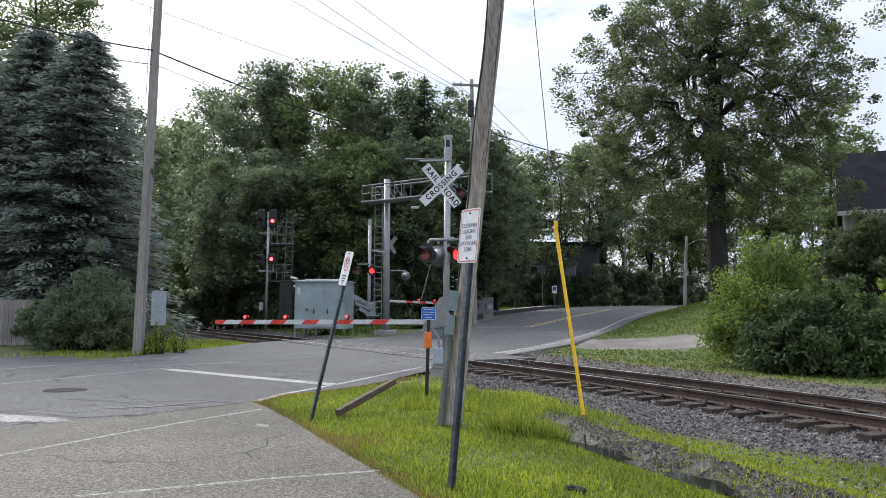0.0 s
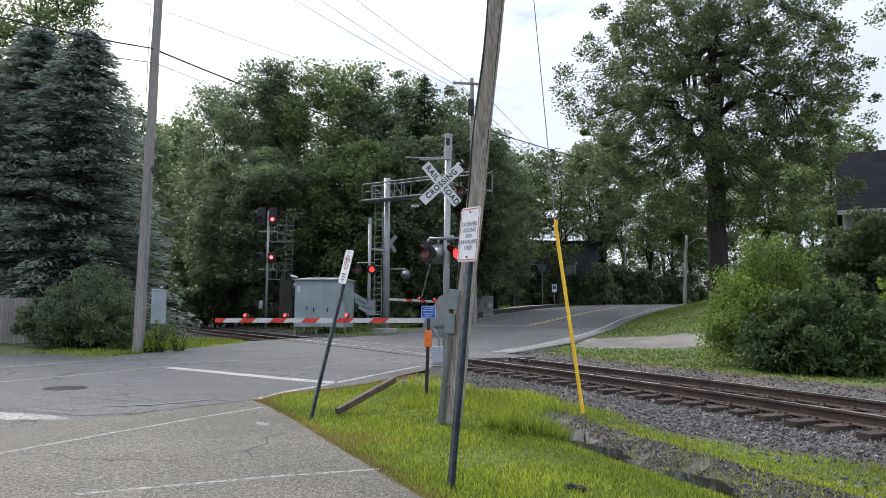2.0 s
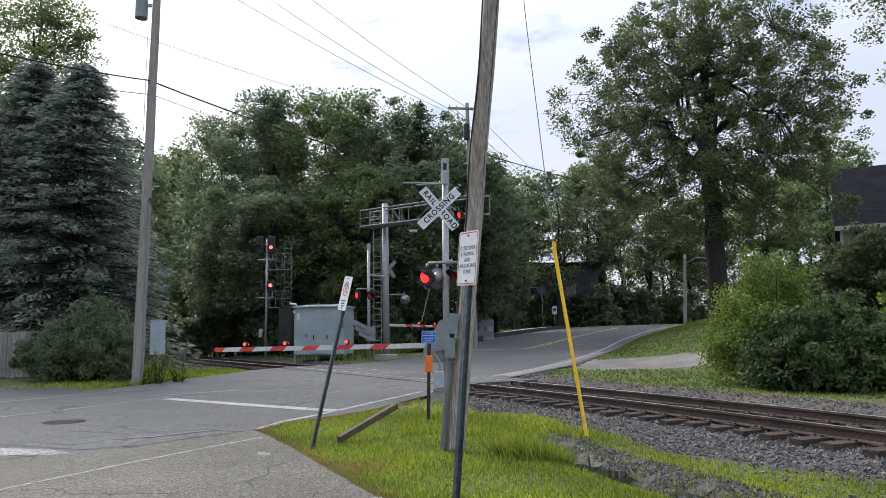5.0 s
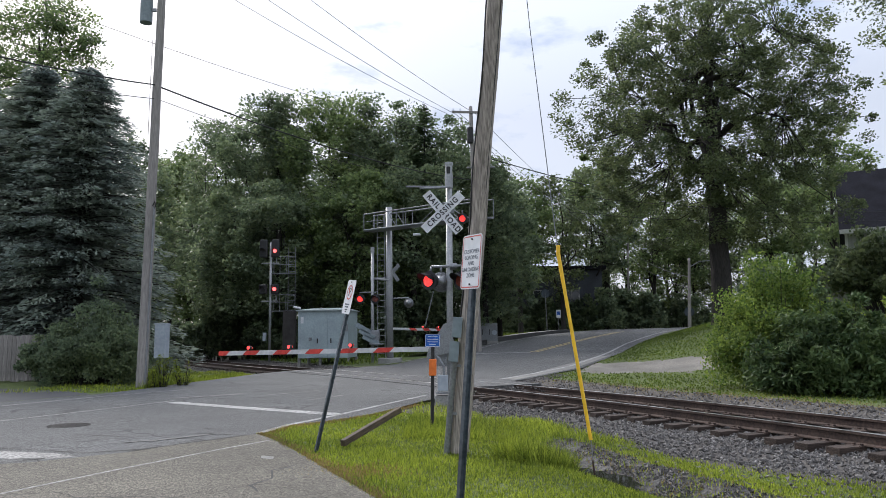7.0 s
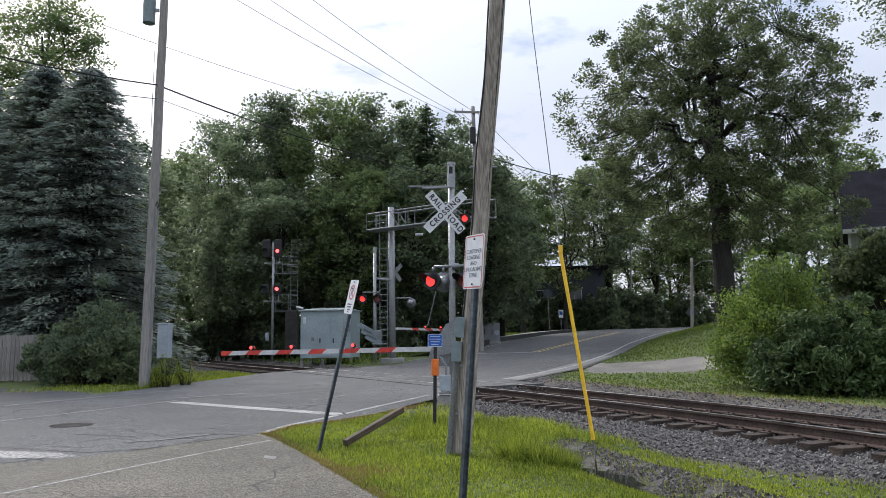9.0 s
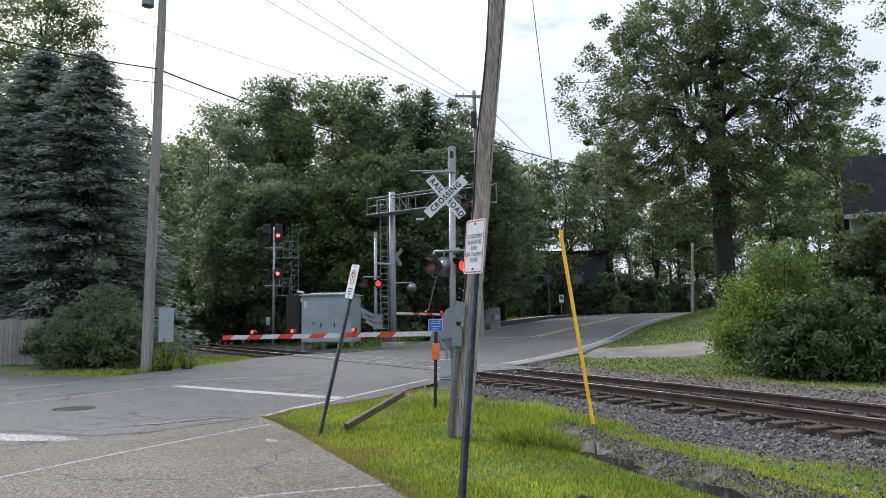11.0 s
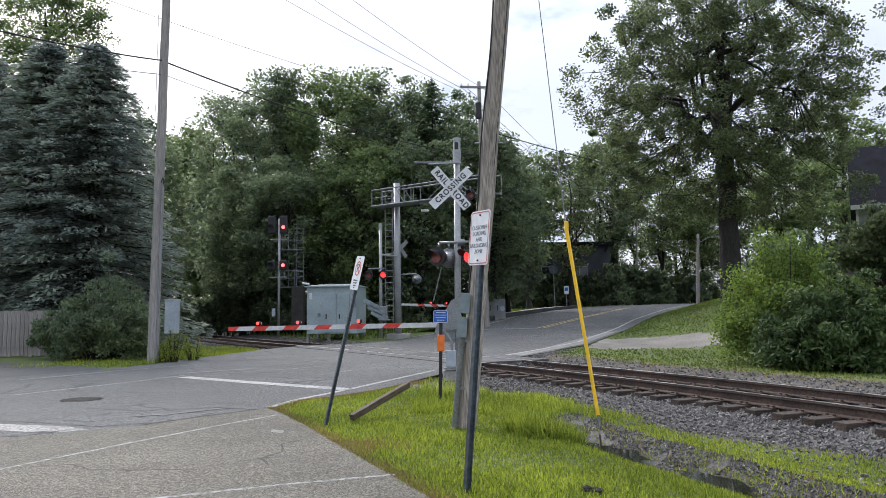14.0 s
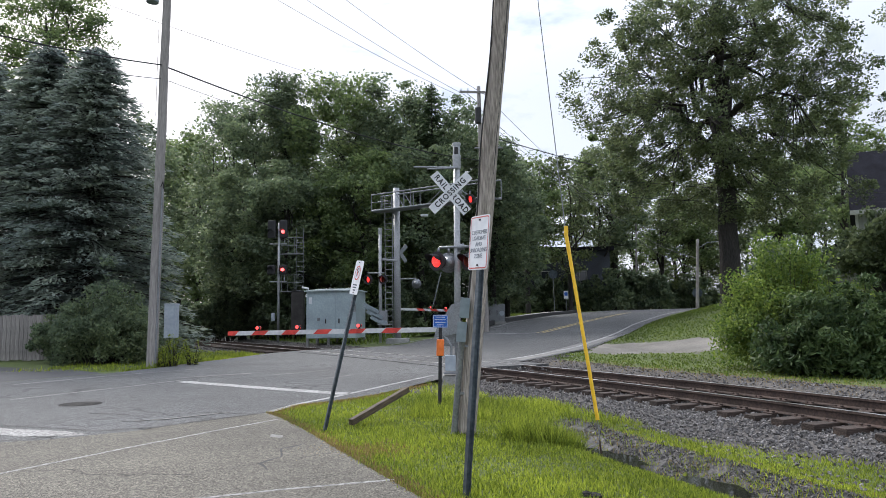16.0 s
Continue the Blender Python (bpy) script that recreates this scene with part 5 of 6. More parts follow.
def frame_ring(bm, w, h, r, band, y):
    outer, inner = [], []
    for lst, ww, hh, rr in ((outer, w, h, r), (inner, w - 2 * band, h - 2 * band, max(0.004, r - band))):
        for cx, cz, a0 in ((ww / 2 - rr, hh / 2 - rr, 0), (-ww / 2 + rr, hh / 2 - rr, 90), (-ww / 2 + rr, -hh / 2 + rr, 180), (ww / 2 - rr, -hh / 2 + rr, 270)):
            for k in range(6):
                a = radians(a0 + 18 * k)
                lst.append(bm.verts.new((cx + rr * math.cos(a), y, cz + rr * math.sin(a))))
    n = len(outer)
    for i in range(n):
        bm.faces.new((outer[i], outer[(i + 1) % n], inner[(i + 1) % n], inner[i]))
    return bm


def channel_post(parent, length, material=POST):
    """A U-channel sign post with its lips and a row of holes."""
    bm = BM()
    for s in (-1, 1):
        box(bm, (0.018, 0.006, length), (s * 0.034, 0.014, length / 2 - 0.3))
        box(bm, (0.006, 0.032, length), (s * 0.023, 0.0, length / 2 - 0.3))
    box(bm, (0.046, 0.006, length), (0, -0.014, length / 2 - 0.3))
    post = part("post", bm, material, parent, "dark steel channel post")
    return post


def small_sign(base, top, turn, label):
    """The thing for a post that leans from base to top, its face turned about the post."""
    d = Vector(top) - Vector(base)
    m = Matrix.Translation(base) @ d.to_track_quat("Z", "Y").to_matrix().to_4x4()
    # keep local x as near to world x as can be
    z = d.normalized()
    x = Vector((1, 0, 0))
    x = (x - z * x.dot(z)).normalized()
    y = z.cross(x)
    rot = Matrix((x, y, z)).transposed().to_4x4()
    return thing("parking_sign", Matrix.Translation(base) @ rot @ Matrix.Rotation(radians(turn), 4, "Z"), label, "sign"), d.length


def build_customer_sign():
    root, L = small_sign((0.06, 5.9, 0.02), (0.235, 5.9, 2.28), -60, "white customer loading sign with red border on a leaning post")
    channel_post(root, L + 0.25)
    zc = L - 0.235
    plate = part("sign_plate", rounded_plate(BM(), 0.305, 0.457, 0.003, 0.03, -0.024, zc), WHITE, root, "white aluminium plate with rounded corners")
    ob = part("border", frame_ring(BM(), 0.285, 0.437, 0.025, 0.009, -0.0262), RED_TRIM, plate, "thin faded red border")
    ob.location.z = zc
    for i, row in enumerate(("CUSTOMER", "LOADING", "AND", "UNLOADING", "ZONE")):
        text_part("lettering", row, 0.05, LETTER, plate, Matrix.Translation((0, -0.0255, zc + 0.085 - 0.05 * i)) @ FACE, 0.92)
    for z in (0.19, -0.19):
        part("bolt", rod(BM(), (0, -0.034, zc + z), (0, -0.02, zc + z), 0.008, seg=8), BLACK, plate)


build_customer_sign()


def build_no_parking():
    root, L = small_sign((-1.73, 9.4, 0.03), (-1.245, 9.4, 2.2), -62, "white no parking sign on a leaning steel post")
    channel_post(root, L + 0.25)
    zc = L - 0.23
    plate = part("sign_plate", rounded_plate(BM(), 0.305, 0.457, 0.003, 0.03, -0.024, zc), WHITE, root, "white aluminium plate with rounded corners")
    bm = BM()
    for r0, r1 in ((0.1, 0.082),):
        n = 32
        a = [bm.verts.new((r0 * math.cos(2 * math.pi * i / n), -0.0262, r0 * math.sin(2 * math.pi * i / n) * 1.0)) for i in range(n)]
        b = [bm.verts.new((r1 * math.cos(2 * math.pi * i / n), -0.0262, r1 * math.sin(2 * math.pi * i / n))) for i in range(n)]
        for i in range(n):
            bm.faces.new((a[i], a[(i + 1) % n], b[(i + 1) % n], b[i]))
    box(bm, (0.18, 0.001, 0.016), (0, -0.0262, 0), Matrix.Rotation(radians(45), 4, "Y"))
    ob = part("prohibition_ring", bm, RED_TRIM, plate, "faded red ring and bar")
    ob.location.z = zc + 0.06
    text_part("lettering", "P", 0.17, POST, plate, Matrix.Translation((0, -0.0254, zc + 0.06)) @ FACE)
    for i in range(3):
        part("text_bar", box(BM(), (0.16 - 0.03 * i, 0.001, 0.018), (0, -0.0256, zc - 0.1 - 0.035 * i)), POST, plate)
    for z in (0.2, -0.2):
        part("bolt", rod(BM(), (0, -0.034, zc + z), (0, -0.02, zc + z), 0.008, seg=8), BLACK, plate)


build_no_parking()


def build_marker():
    root = thing("cable_marker", pose(-0.29, 11.8, 0.0, 0, 1.2, -8), "black marker post with orange sleeve and blue notice", "marker post")
    part("post", box(BM(), (0.055, 0.03, 1.5), (0, 0, 0.65), None, 0.008), BLACK, root, "black plastic post")
    part("sleeve", box(BM(), (0.12, 0.07, 0.27), (0.0, 0, 0.95), None, 0.015), ORANGE, root, "orange plastic sleeve")
    plate = part("sign_plate", rounded_plate(BM(), 0.25, 0.21, 0.004, 0.02, -0.03, 1.385), BLUE, root, "blue emergency notice plate")
    ob = part("border", frame_ring(BM(), 0.24, 0.2, 0.017, 0.008, -0.0325), WHITE, plate)
    ob.location.z = 1.385
    for i, w in enumerate((0.16, 0.19, 0.17, 0.12)):
        part("text_bar", box(BM(), (w, 0.001, 0.009), (0, -0.032, 1.45 - 0.042 * i)), WHITE, plate)


build_marker()


def build_timber():
    a, b = Vector((-1.43, 9.7, 0.05)), Vector((-0.76, 10.9, 0.36))
    d = b - a
    root = thing("guard_timber", Matrix.Translation((a + b) / 2) @ d.to_track_quat("X", "Z").to_matrix().to_4x4(), "weathered squared timber sticking up out of the grass", "timber")
    part("beam", box(BM(), (d.length + 0.02, 0.075, 0.085), (0, 0, 0), None, 0.008), PLANK, root)


build_timber()
bm = BM()
for k in range(9):
    box(bm, (2 * math.sqrt(0.34 ** 2 - ((k - 4) * 0.068) ** 2), 0.03, 0.004), (0, (k - 4) * 0.068, 0.002))
ob = part("manhole_cover", bm, IRON, None)
bm2 = rod(BM(), (0, 0, -0.02), (0, 0, 0.0), 0.35, seg=32)
ring = part("rim", bm2, IRON, ob)
ob.location = (-6.65, 12.6, road_z(-6.65, 12.6) + 0.006)
tagged(ob, "round cast-iron manhole cover set in the asphalt", "manhole cover")


def build_clod():
    rng = random.Random(12)
    bm = BM()
    for _ in range(9):
        r = rng.uniform(0.015, 0.035)
        m = Matrix.Translation((rng.uniform(-0.06, 0.06), rng.uniform(-0.04, 0.04), r * 0.5)) @ Matrix.Diagonal((r * 1.4, r, r * 0.8, 1))
        bmesh.ops.create_icosphere(bm, subdivisions=1, radius=1, matrix=m)
    ob = part("dirt_clod", bm, BARK, None)
    ob.location = (1.08, 5.85, land_z(1.08, 5.85) + 0.02)
    tagged(ob, "small dark clod of dirt lying in the grass", "clod")


build_clod()


# ---- level crossing ----
FLASHERS = []                                         # (lens, place, first phase)


def flash_unit(parent, at, yaw, phase, size=1.0, live=True):
    """A hooded flashing light: round black backing, bowl, hood and a lens disc with a lit and a dark face."""
    m = Matrix.Translation(at) @ Matrix.Rotation(radians(yaw), 4, "Z") @ Matrix.Diagonal((size, size, size, 1))
    bm = BM()
    rod(bm, (0, 0.17, 0), (0, 0.36, 0), 0.19, 0.09, 20)
    rod(bm, (0, 0.02, 0), (0, 0.17, 0), 0.19, 0.19, 24, caps=False)
    n = 28
    for y, r0, r1 in ((0.02, 0.165, 0.25),):
        a = [bm.verts.new((r0 * math.cos(2 * math.pi * i / n), y, r0 * math.sin(2 * math.pi * i / n))) for i in range(n)]
        b = [bm.verts.new((r1 * math.cos(2 * math.pi * i / n), y, r1 * math.sin(2 * math.pi * i / n))) for i in range(n)]
        for i in range(n):
            bm.faces.new((a[i], a[(i + 1) % n], b[(i + 1) % n], b[i]))
    me = mesh_of(bm, "flash_light")
    me.transform(m)
    unit_ob = part("flash_light", me, BLACK, parent, "black hooded flashing red light")
    bm = BM()
    vs = []
    for i in range(15):
        a = radians(-15 + 210 * i / 14)
        deep = 0.34 * max(0.0, math.sin(a)) ** 0.6 + 0.05
        for yy in (0.0, -deep):
            vs.append(bm.verts.new((0.172 * math.cos(a), yy, 0.172 * math.sin(a))))
    for i in range(14):
        bm.faces.new((vs[2 * i], vs[2 * i + 1], vs[2 * i + 3], vs[2 * i + 2]))
    bmesh.ops.solidify(bm, geom=bm.faces[:], thickness=0.006)
    me = mesh_of(bm, "hood")
    me.transform(m)
    part("hood", me, BLACK, unit_ob)
    bm = BM()
    rod(bm, (0, -0.012, 0), (0, 0.012, 0), 0.158, seg=28)
    for f in bm.faces:
        f.material_index = 0 if f.normal.y < -0.5 else 1
    me = bpy.data.meshes.new("lens")
    bm.to_mesh(me)
    bm.free()
    me.transform(Matrix.Diagonal((size, size, size, 1)))
    lens = part("lens", me, (LIT, UNLIT), unit_ob, "round red lens, lit and dark by turns")
    lens.matrix_local = Matrix.Translation(at) @ Matrix.Rotation(radians(yaw), 4, "Z")
    if live:
        FLASHERS.append((lens, Vector(at), yaw, phase))
    return unit_ob


def back_light(parent, at, size=1.0):
    """A flashing light that faces away, seen from its silver bowl."""
    bm = BM()
    rod(bm, (0, 0, 0), (0, -0.1, 0), 0.2 * size, 0.16 * size, 20)
    rod(bm, (0, -0.1, 0), (0, -0.22, 0), 0.16 * size, 0.06 * size, 20)
    rod(bm, (0, 0.0, 0), (0, 0.02, 0), 0.26 * size, 0.26 * size, 24)
    rod(bm, (0, 0.02, 0), (0, 0.28, 0), 0.175 * size, 0.175 * size, 20)
    me = mesh_of(bm, "rear_light")
    me.transform(Matrix.Translation(at))
    part("rear_light", me, GALV, parent, "silver back of a light facing the other way", True)


def crossbuck(parent, at, yaw, lettered=True):
    cb = None
    for a, rows in ((43, (("CROSSING", 0),)), (-50, (("RAIL", -0.34), ("ROAD", 0.34)))):
        bm = box(BM(), (1.22, 0.004, 0.229), (0, 0 if a > 0 else 0.012, 0), None)
        me = mesh_of(bm, "blade")
        rot = Matrix.Rotation(radians(-a), 4, "Y")
        me.transform(Matrix.Translation(at) @ Matrix.Rotation(radians(yaw), 4, "Z") @ rot)
        ob = part("blade", me, WHITE if lettered else GALV, parent, "white crossbuck blade with black letters" if lettered else "plain back of a crossbuck blade")
        if lettered:
            for word, x in rows:
                m = Matrix.Translation(at) @ Matrix.Rotation(radians(yaw), 4, "Z") @ rot @ Matrix.Translation((x, -0.0045 if a > 0 else 0.008, 0)) @ FACE
                text_part("lettering", word, 0.185, BLACK, ob, m, 0.9, 0.005, 1.22)


def gate_mechanism(parent, at, s=1.0):
    x, y, z = at
    m = part("gate_mechanism", box(BM(), (0.42 * s, 0.5 * s, 0.62 * s), (x, y, z), None, 0.03), GALV, parent, "grey gate motor housing")
    part("cover", box(BM(), (0.36 * s, 0.02, 0.5 * s), (x, y - 0.262 * s, z), None, 0.008), GALV, m)


def gate_arm(name, label, base, tip, lights, height=0.115, first_white=1.0, red=0.44, white=0.555):
    """A striped gate arm: alternate red and white lengths with slanting ends, lamps on top."""
    a, b = Vector(base), Vector(tip)
    d = b - a
    m = Matrix.Translation(a) @ d.to_track_quat("X", "Z").to_matrix().to_4x4()
    root = thing(name, m, label, "crossing gate")
    L = d.length
    slant = 0.07
    edges = [0.0, first_white]
    while edges[-1] < L - 0.25:
        edges.append(edges[-1] + (red if len(edges) % 2 == 0 else white))
    edges[-1] = L
    for i in range(len(edges) - 1):
        x0, x1 = edges[i], edges[i + 1]
        s0, s1 = (0 if i == 0 else slant), (0 if i == len(edges) - 2 else slant)
        bm = BM()
        vs = [bm.verts.new((xx + s, yy, zz)) for yy in (-0.03, 0.03) for xx, s, zz in ((x0, -s0, height / 2), (x1, -s1, height / 2), (x1, s1, -height / 2), (x0, s0, -height / 2))]
        for f in ((0, 1, 2, 3), (7, 6, 5, 4), (0, 4, 5, 1), (1, 5, 6, 2), (2, 6, 7, 3), (3, 7, 4, 0)):
            bm.faces.new([vs[j] for j in f])
        part("stripe", bm, RED if i % 2 else GATE_WHITE, root)
    for lx in lights:
        bm = BM()
        rod(bm, (lx, -0.045, height / 2 + 0.075), (lx, 0.045, height / 2 + 0.075), 0.048, seg=20)
        rod(bm, (lx, 0, height / 2), (lx, 0, height / 2 + 0.03), 0.03, seg=10)
        lamp = part("gate_lamp", bm, BLACK, root, "small round red gate lamp")
        for s in (-1, 1):
            part("lens", rod(BM(), (lx, s * 0.062, height / 2 + 0.075), (lx, s * 0.046, height / 2 + 0.075), 0.043, 0.043, 20), LIT_SMALL, lamp)
    part("cable", rod(BM(), (0, -0.036, -height * 0.3), (lights[-1], -0.036, -height * 0.3), 0.004, seg=5), GALV, root)
    return root


def build_near_crossing():
    root = thing("crossing_signal", pose(0.02, 16.6, 0.0, 0, 0.4, 0), "silver crossing signal mast with crossbuck and flashing lights", "crossing signal")
    bm = BM()
    rod(bm, (0, 0, 0.02), (0, 0, 5.25), 0.075, seg=20)
    part("mast", bm, SILVER, root, "silver-painted steel mast", True)
    part("footing", box(BM(), (0.7, 0.7, 0.3), (0, 0, 0.0), None, 0.03), CONCRETE, root, "concrete footing")
    bm = BM()
    rod(bm, (0, 0, 5.22), (0, 0, 5.3), 0.1, seg=20)
    rod(bm, (0, 0, 4.98), (0, 0, 5.22), 0.094, seg=20)
    rod(bm, (0, 0, 5.3), (0, 0, 5.56), 0.085, seg=20)
    rod(bm, (0, 0, 5.54), (0, 0, 5.6), 0.1, seg=20)
    part("bell", bm, SILVER, root, "cylindrical silver bell housing at the top")
    part("bell_opening", box(BM(), (0.09, 0.03, 0.17), (-0.01, -0.083, 5.4), None, 0.02), BLACK, root)
    part("bracket_bar", rod(BM(), (-1.02, -0.02, 5.02), (0.02, -0.09, 4.99), 0.022, seg=10), GALV, root, "thin horizontal bracket bar")
    part("bracket_bar", rod(BM(), (-0.68, -0.35, 4.9), (0.02, -0.09, 4.98), 0.02, seg=10), GALV, root, "thin horizontal bracket bar")
    crossbuck(root, (-0.15, -0.14, 4.375), -4)
    part("clamp", box(BM(), (0.24, 0.2, 0.10), (0, -0.04, 4.40), None, 0.01), GALV, root)
    bm = BM()
    rod(bm, (-0.42, -0.05, 3.09), (0.32, -0.05, 3.11), 0.032, seg=12)
    rod(bm, (-0.42, -0.05, 3.09), (-0.45, -0.05, 2.98), 0.03, seg=12)
    rod(bm, (0.32, -0.05, 3.11), (0.33, -0.05, 2.98), 0.03, seg=12)
    rod(bm, (-0.2, -0.05, 3.09), (-0.2, -0.05, 2.95), 0.026, seg=12)
    part("light_arm", bm, GALV, root, "grey pipe arm that carries the lights", True)
    part("junction_box", rod(BM(), (0.0, -0.12, 3.08), (0.17, -0.12, 3.1), 0.075, seg=16), GALV, root)
    flash_unit(root, (-0.49, -0.22, 2.755), -38, 0, 0.9)
    flash_unit(root, (0.26, -0.22, 2.75), -38, 1, 0.9)
    back_light(root, (-0.2, 0.05, 2.74), 0.92)
    gate_mechanism(root, (-0.12, 0.25, 1.1))
    bm = BM()
    vs = [bm.verts.new((x, y, z)) for y in (-0.12, -0.09) for x, z in ((-0.55, 0.98), (-0.5, 1.18), (-0.15, 1.75), (0.06, 1.82), (0.06, 1.1))]
    bm.faces.new(vs[:5])
    bm.faces.new(vs[:4:-1])
    for i in range(5):
        bm.faces.new((vs[i], vs[(i + 1) % 5], vs[5 + (i + 1) % 5], vs[5 + i]))
    part("counterweight_arm", bm, GALV, root, "tapered grey counterweight arm")
    part("wiring_box", box(BM(), (0.24, 0.16, 0.36), (-0.17, -0.3, 0.42), None, 0.015), GREY_BOX, root, "small grey wiring box")
    part("wiring_box", box(BM(), (0.3, 0.2, 0.05), (-0.17, -0.3, 0.2), None, 0.01), GALV, root)
    run = [(Vector((-0.44, -0.25, 1.12)), 0.028), (Vector((-0.25, -0.3, 0.98)), 0.028), (Vector((-0.15, -0.3, 0.8)), 0.028), (Vector((-0.15, -0.3, 0.6)), 0.028)]
    part("conduit", tubes("conduit", run, 10), GALV, root, "bent grey conduit")
    gate_arm("crossing_gate", "lowered red and white striped crossing gate arm", (-0.45, 16.75, 1.18), (-6.2, 19.3, 1.10), (2.14, 3.98, 5.27))


build_near_crossing()


def build_cantilever():
    root = thing("cantilever_signal", pose(-3.12, 38, 0.2), "galvanised cantilever bridge with flashing lights over the road", "crossing signal")
    part("mast", rod(BM(), (0, 0, 0), (-0.05, 0, 8.35), 0.18, 0.165, 20), SILVER, root, "thick galvanised mast", True)
    part("footing", box(BM(), (1.2, 1.2, 0.5), (0, 0, 0), None, 0.04), CONCRETE, root)
    a, b = Vector((-1.2, 0.5, 0)), Vector((5.1, -5.0, -0.25))
    d = (b - a)
    u = d.normalized()
    n = Vector((-u.y, u.x, 0)) * 0.35

    def pt(s, side, z):
        p = a + d * s + n * side
        return Vector((p.x, p.y, p.z + z))
    bm = BM()
    for side in (-1, 1):
        for z in (7.15, 8.03):
            rod(bm, pt(0, side, z), pt(1, side, z), 0.05 if z < 8 else 0.035, seg=8)
        rod(bm, pt(0, side, 7.6), pt(0.16, side, 7.6), 0.02, seg=6)
    part("chord", bm, GALV, root, "long rails of the walkway truss")
    for side in (-1, 1):
        for s in (0.0, 0.1, 0.3, 0.36, 0.66, 1.0):
            part("upright", rod(BM(), pt(s, side, 7.15), pt(s, side, 8.03), 0.025, seg=6), GALV, root)
        for s0, s1 in ((0.22, 0.3), (0.66, 0.5), (0.66, 0.82)):
            part("brace", rod(BM(), pt(s0, side, 8.03), pt(s1, side, 7.15), 0.025, seg=6), GALV, root)
    part("walkway", box(BM(), (d.length, 0.66, 0.06), a.lerp(b, 0.5) + Vector((0, 0, 7.12)), u.to_track_quat("X", "Z").to_matrix().to_4x4()), GALV, root)
    # ladder up the mast
    lad = BM()
    for s in (-0.2, 0.2):
        rod(lad, (-0.45 + s, -0.1, 0.3), (-0.47 + s, -0.1, 7.9), 0.022, seg=6)
    part("ladder_rail", lad, GALV, root, "steel access ladder")
    for i in range(24):
        part("rung", rod(BM(), (-0.65, -0.1, 0.5 + i * 0.31), (-0.25, -0.1, 0.5 + i * 0.31), 0.015, seg=6), GALV, root)
    crossbuck(root, (0.12, 0.25, 4.85), 40, False)
    flash_unit(root, (3.85, -4.9, 6.85), -20, 0, 1.0)
    flash_unit(root, (4.65, -5.1, 6.85), -20, 1, 1.0)
    for x, y in ((3.85, -4.65), (4.65, -4.85)):
        part("hanger", rod(BM(), (x, y, 6.9), (x, y, 7.3), 0.03, seg=8), GALV, root)
    back_light(root, (1.0, 0.1, 3.15), 1.0)
    part("light_arm", rod(BM(), (0.1, 0, 3.4), (1.0, 0, 3.42), 0.035, seg=8), GALV, root)
    part("floodlight", box(BM(), (0.4, 0.2, 0.12), (1.5, -0.8, 6.72), None, 0.03), WHITE, root, "small pale lamp under the walkway")


build_cantilever()


def build_far_signal():
    root = thing("crossing_signal", pose(-3.95, 37, 0.25), "second silver crossing mast with lights and gate machine", "crossing signal")
    part("mast", rod(BM(), (0, 0, 0), (0, 0, 5.7), 0.085, seg=16), SILVER, root, "silver-painted steel mast", True)
    bm = rod(BM(), (0, 0, 5.7), (0, 0, 6.0), 0.1, seg=16)
    part("bell", bm, SILVER, root)
    part("brace_bar", rod(BM(), (0, 0, 4.35), (0.8, 0.5, 4.3), 0.06, seg=10), SILVER, root)
    part("light_arm", rod(BM(), (-0.66, -0.05, 3.62), (0.2, -0.05, 3.62), 0.035, seg=8), GALV, root)
    flash_unit(root, (-0.62, -0.2, 3.28), -12, 0)
    flash_unit(root, (0.16, -0.2, 3.28), -12, 1)
    gate_mechanism(root, (0.1, 0.2, 1.3), 1.15)
    bm = BM()
    for i in range(3):
        box(bm, (0.9, 0.05, 0.26), (-0.45 + 0.2 * i, -0.35, 1.75 - 0.3 * i), Matrix.Rotation(radians(28), 4, "Y"), 0.02)
    part("counterweight", bm, BOX_SLATE, root, "stacked grey counterweight plates")
    part("step_frame", box(BM(), (0.7, 0.6, 0.06), (0.25, -0.2, 0.95), None, 0.01), GALV, root)
    gate_arm("crossing_gate", "far lowered red and white striped crossing gate arm", (-2.9, 37.4, 1.98), (1.2, 40.2, 1.85), (1.8, 2.8, 3.9), 0.13, 1.0, 0.4, 0.45)
    rd = thing("gate_strut", pose(-1.3, 38, 2.0), "thin tilted steel stay on the far gate", "gate stay")
    part("strut", rod(BM(), (0.05, 0, 0.1), (0.52, 0, 1.95), 0.025, seg=8), GALV, rd)


build_far_signal()


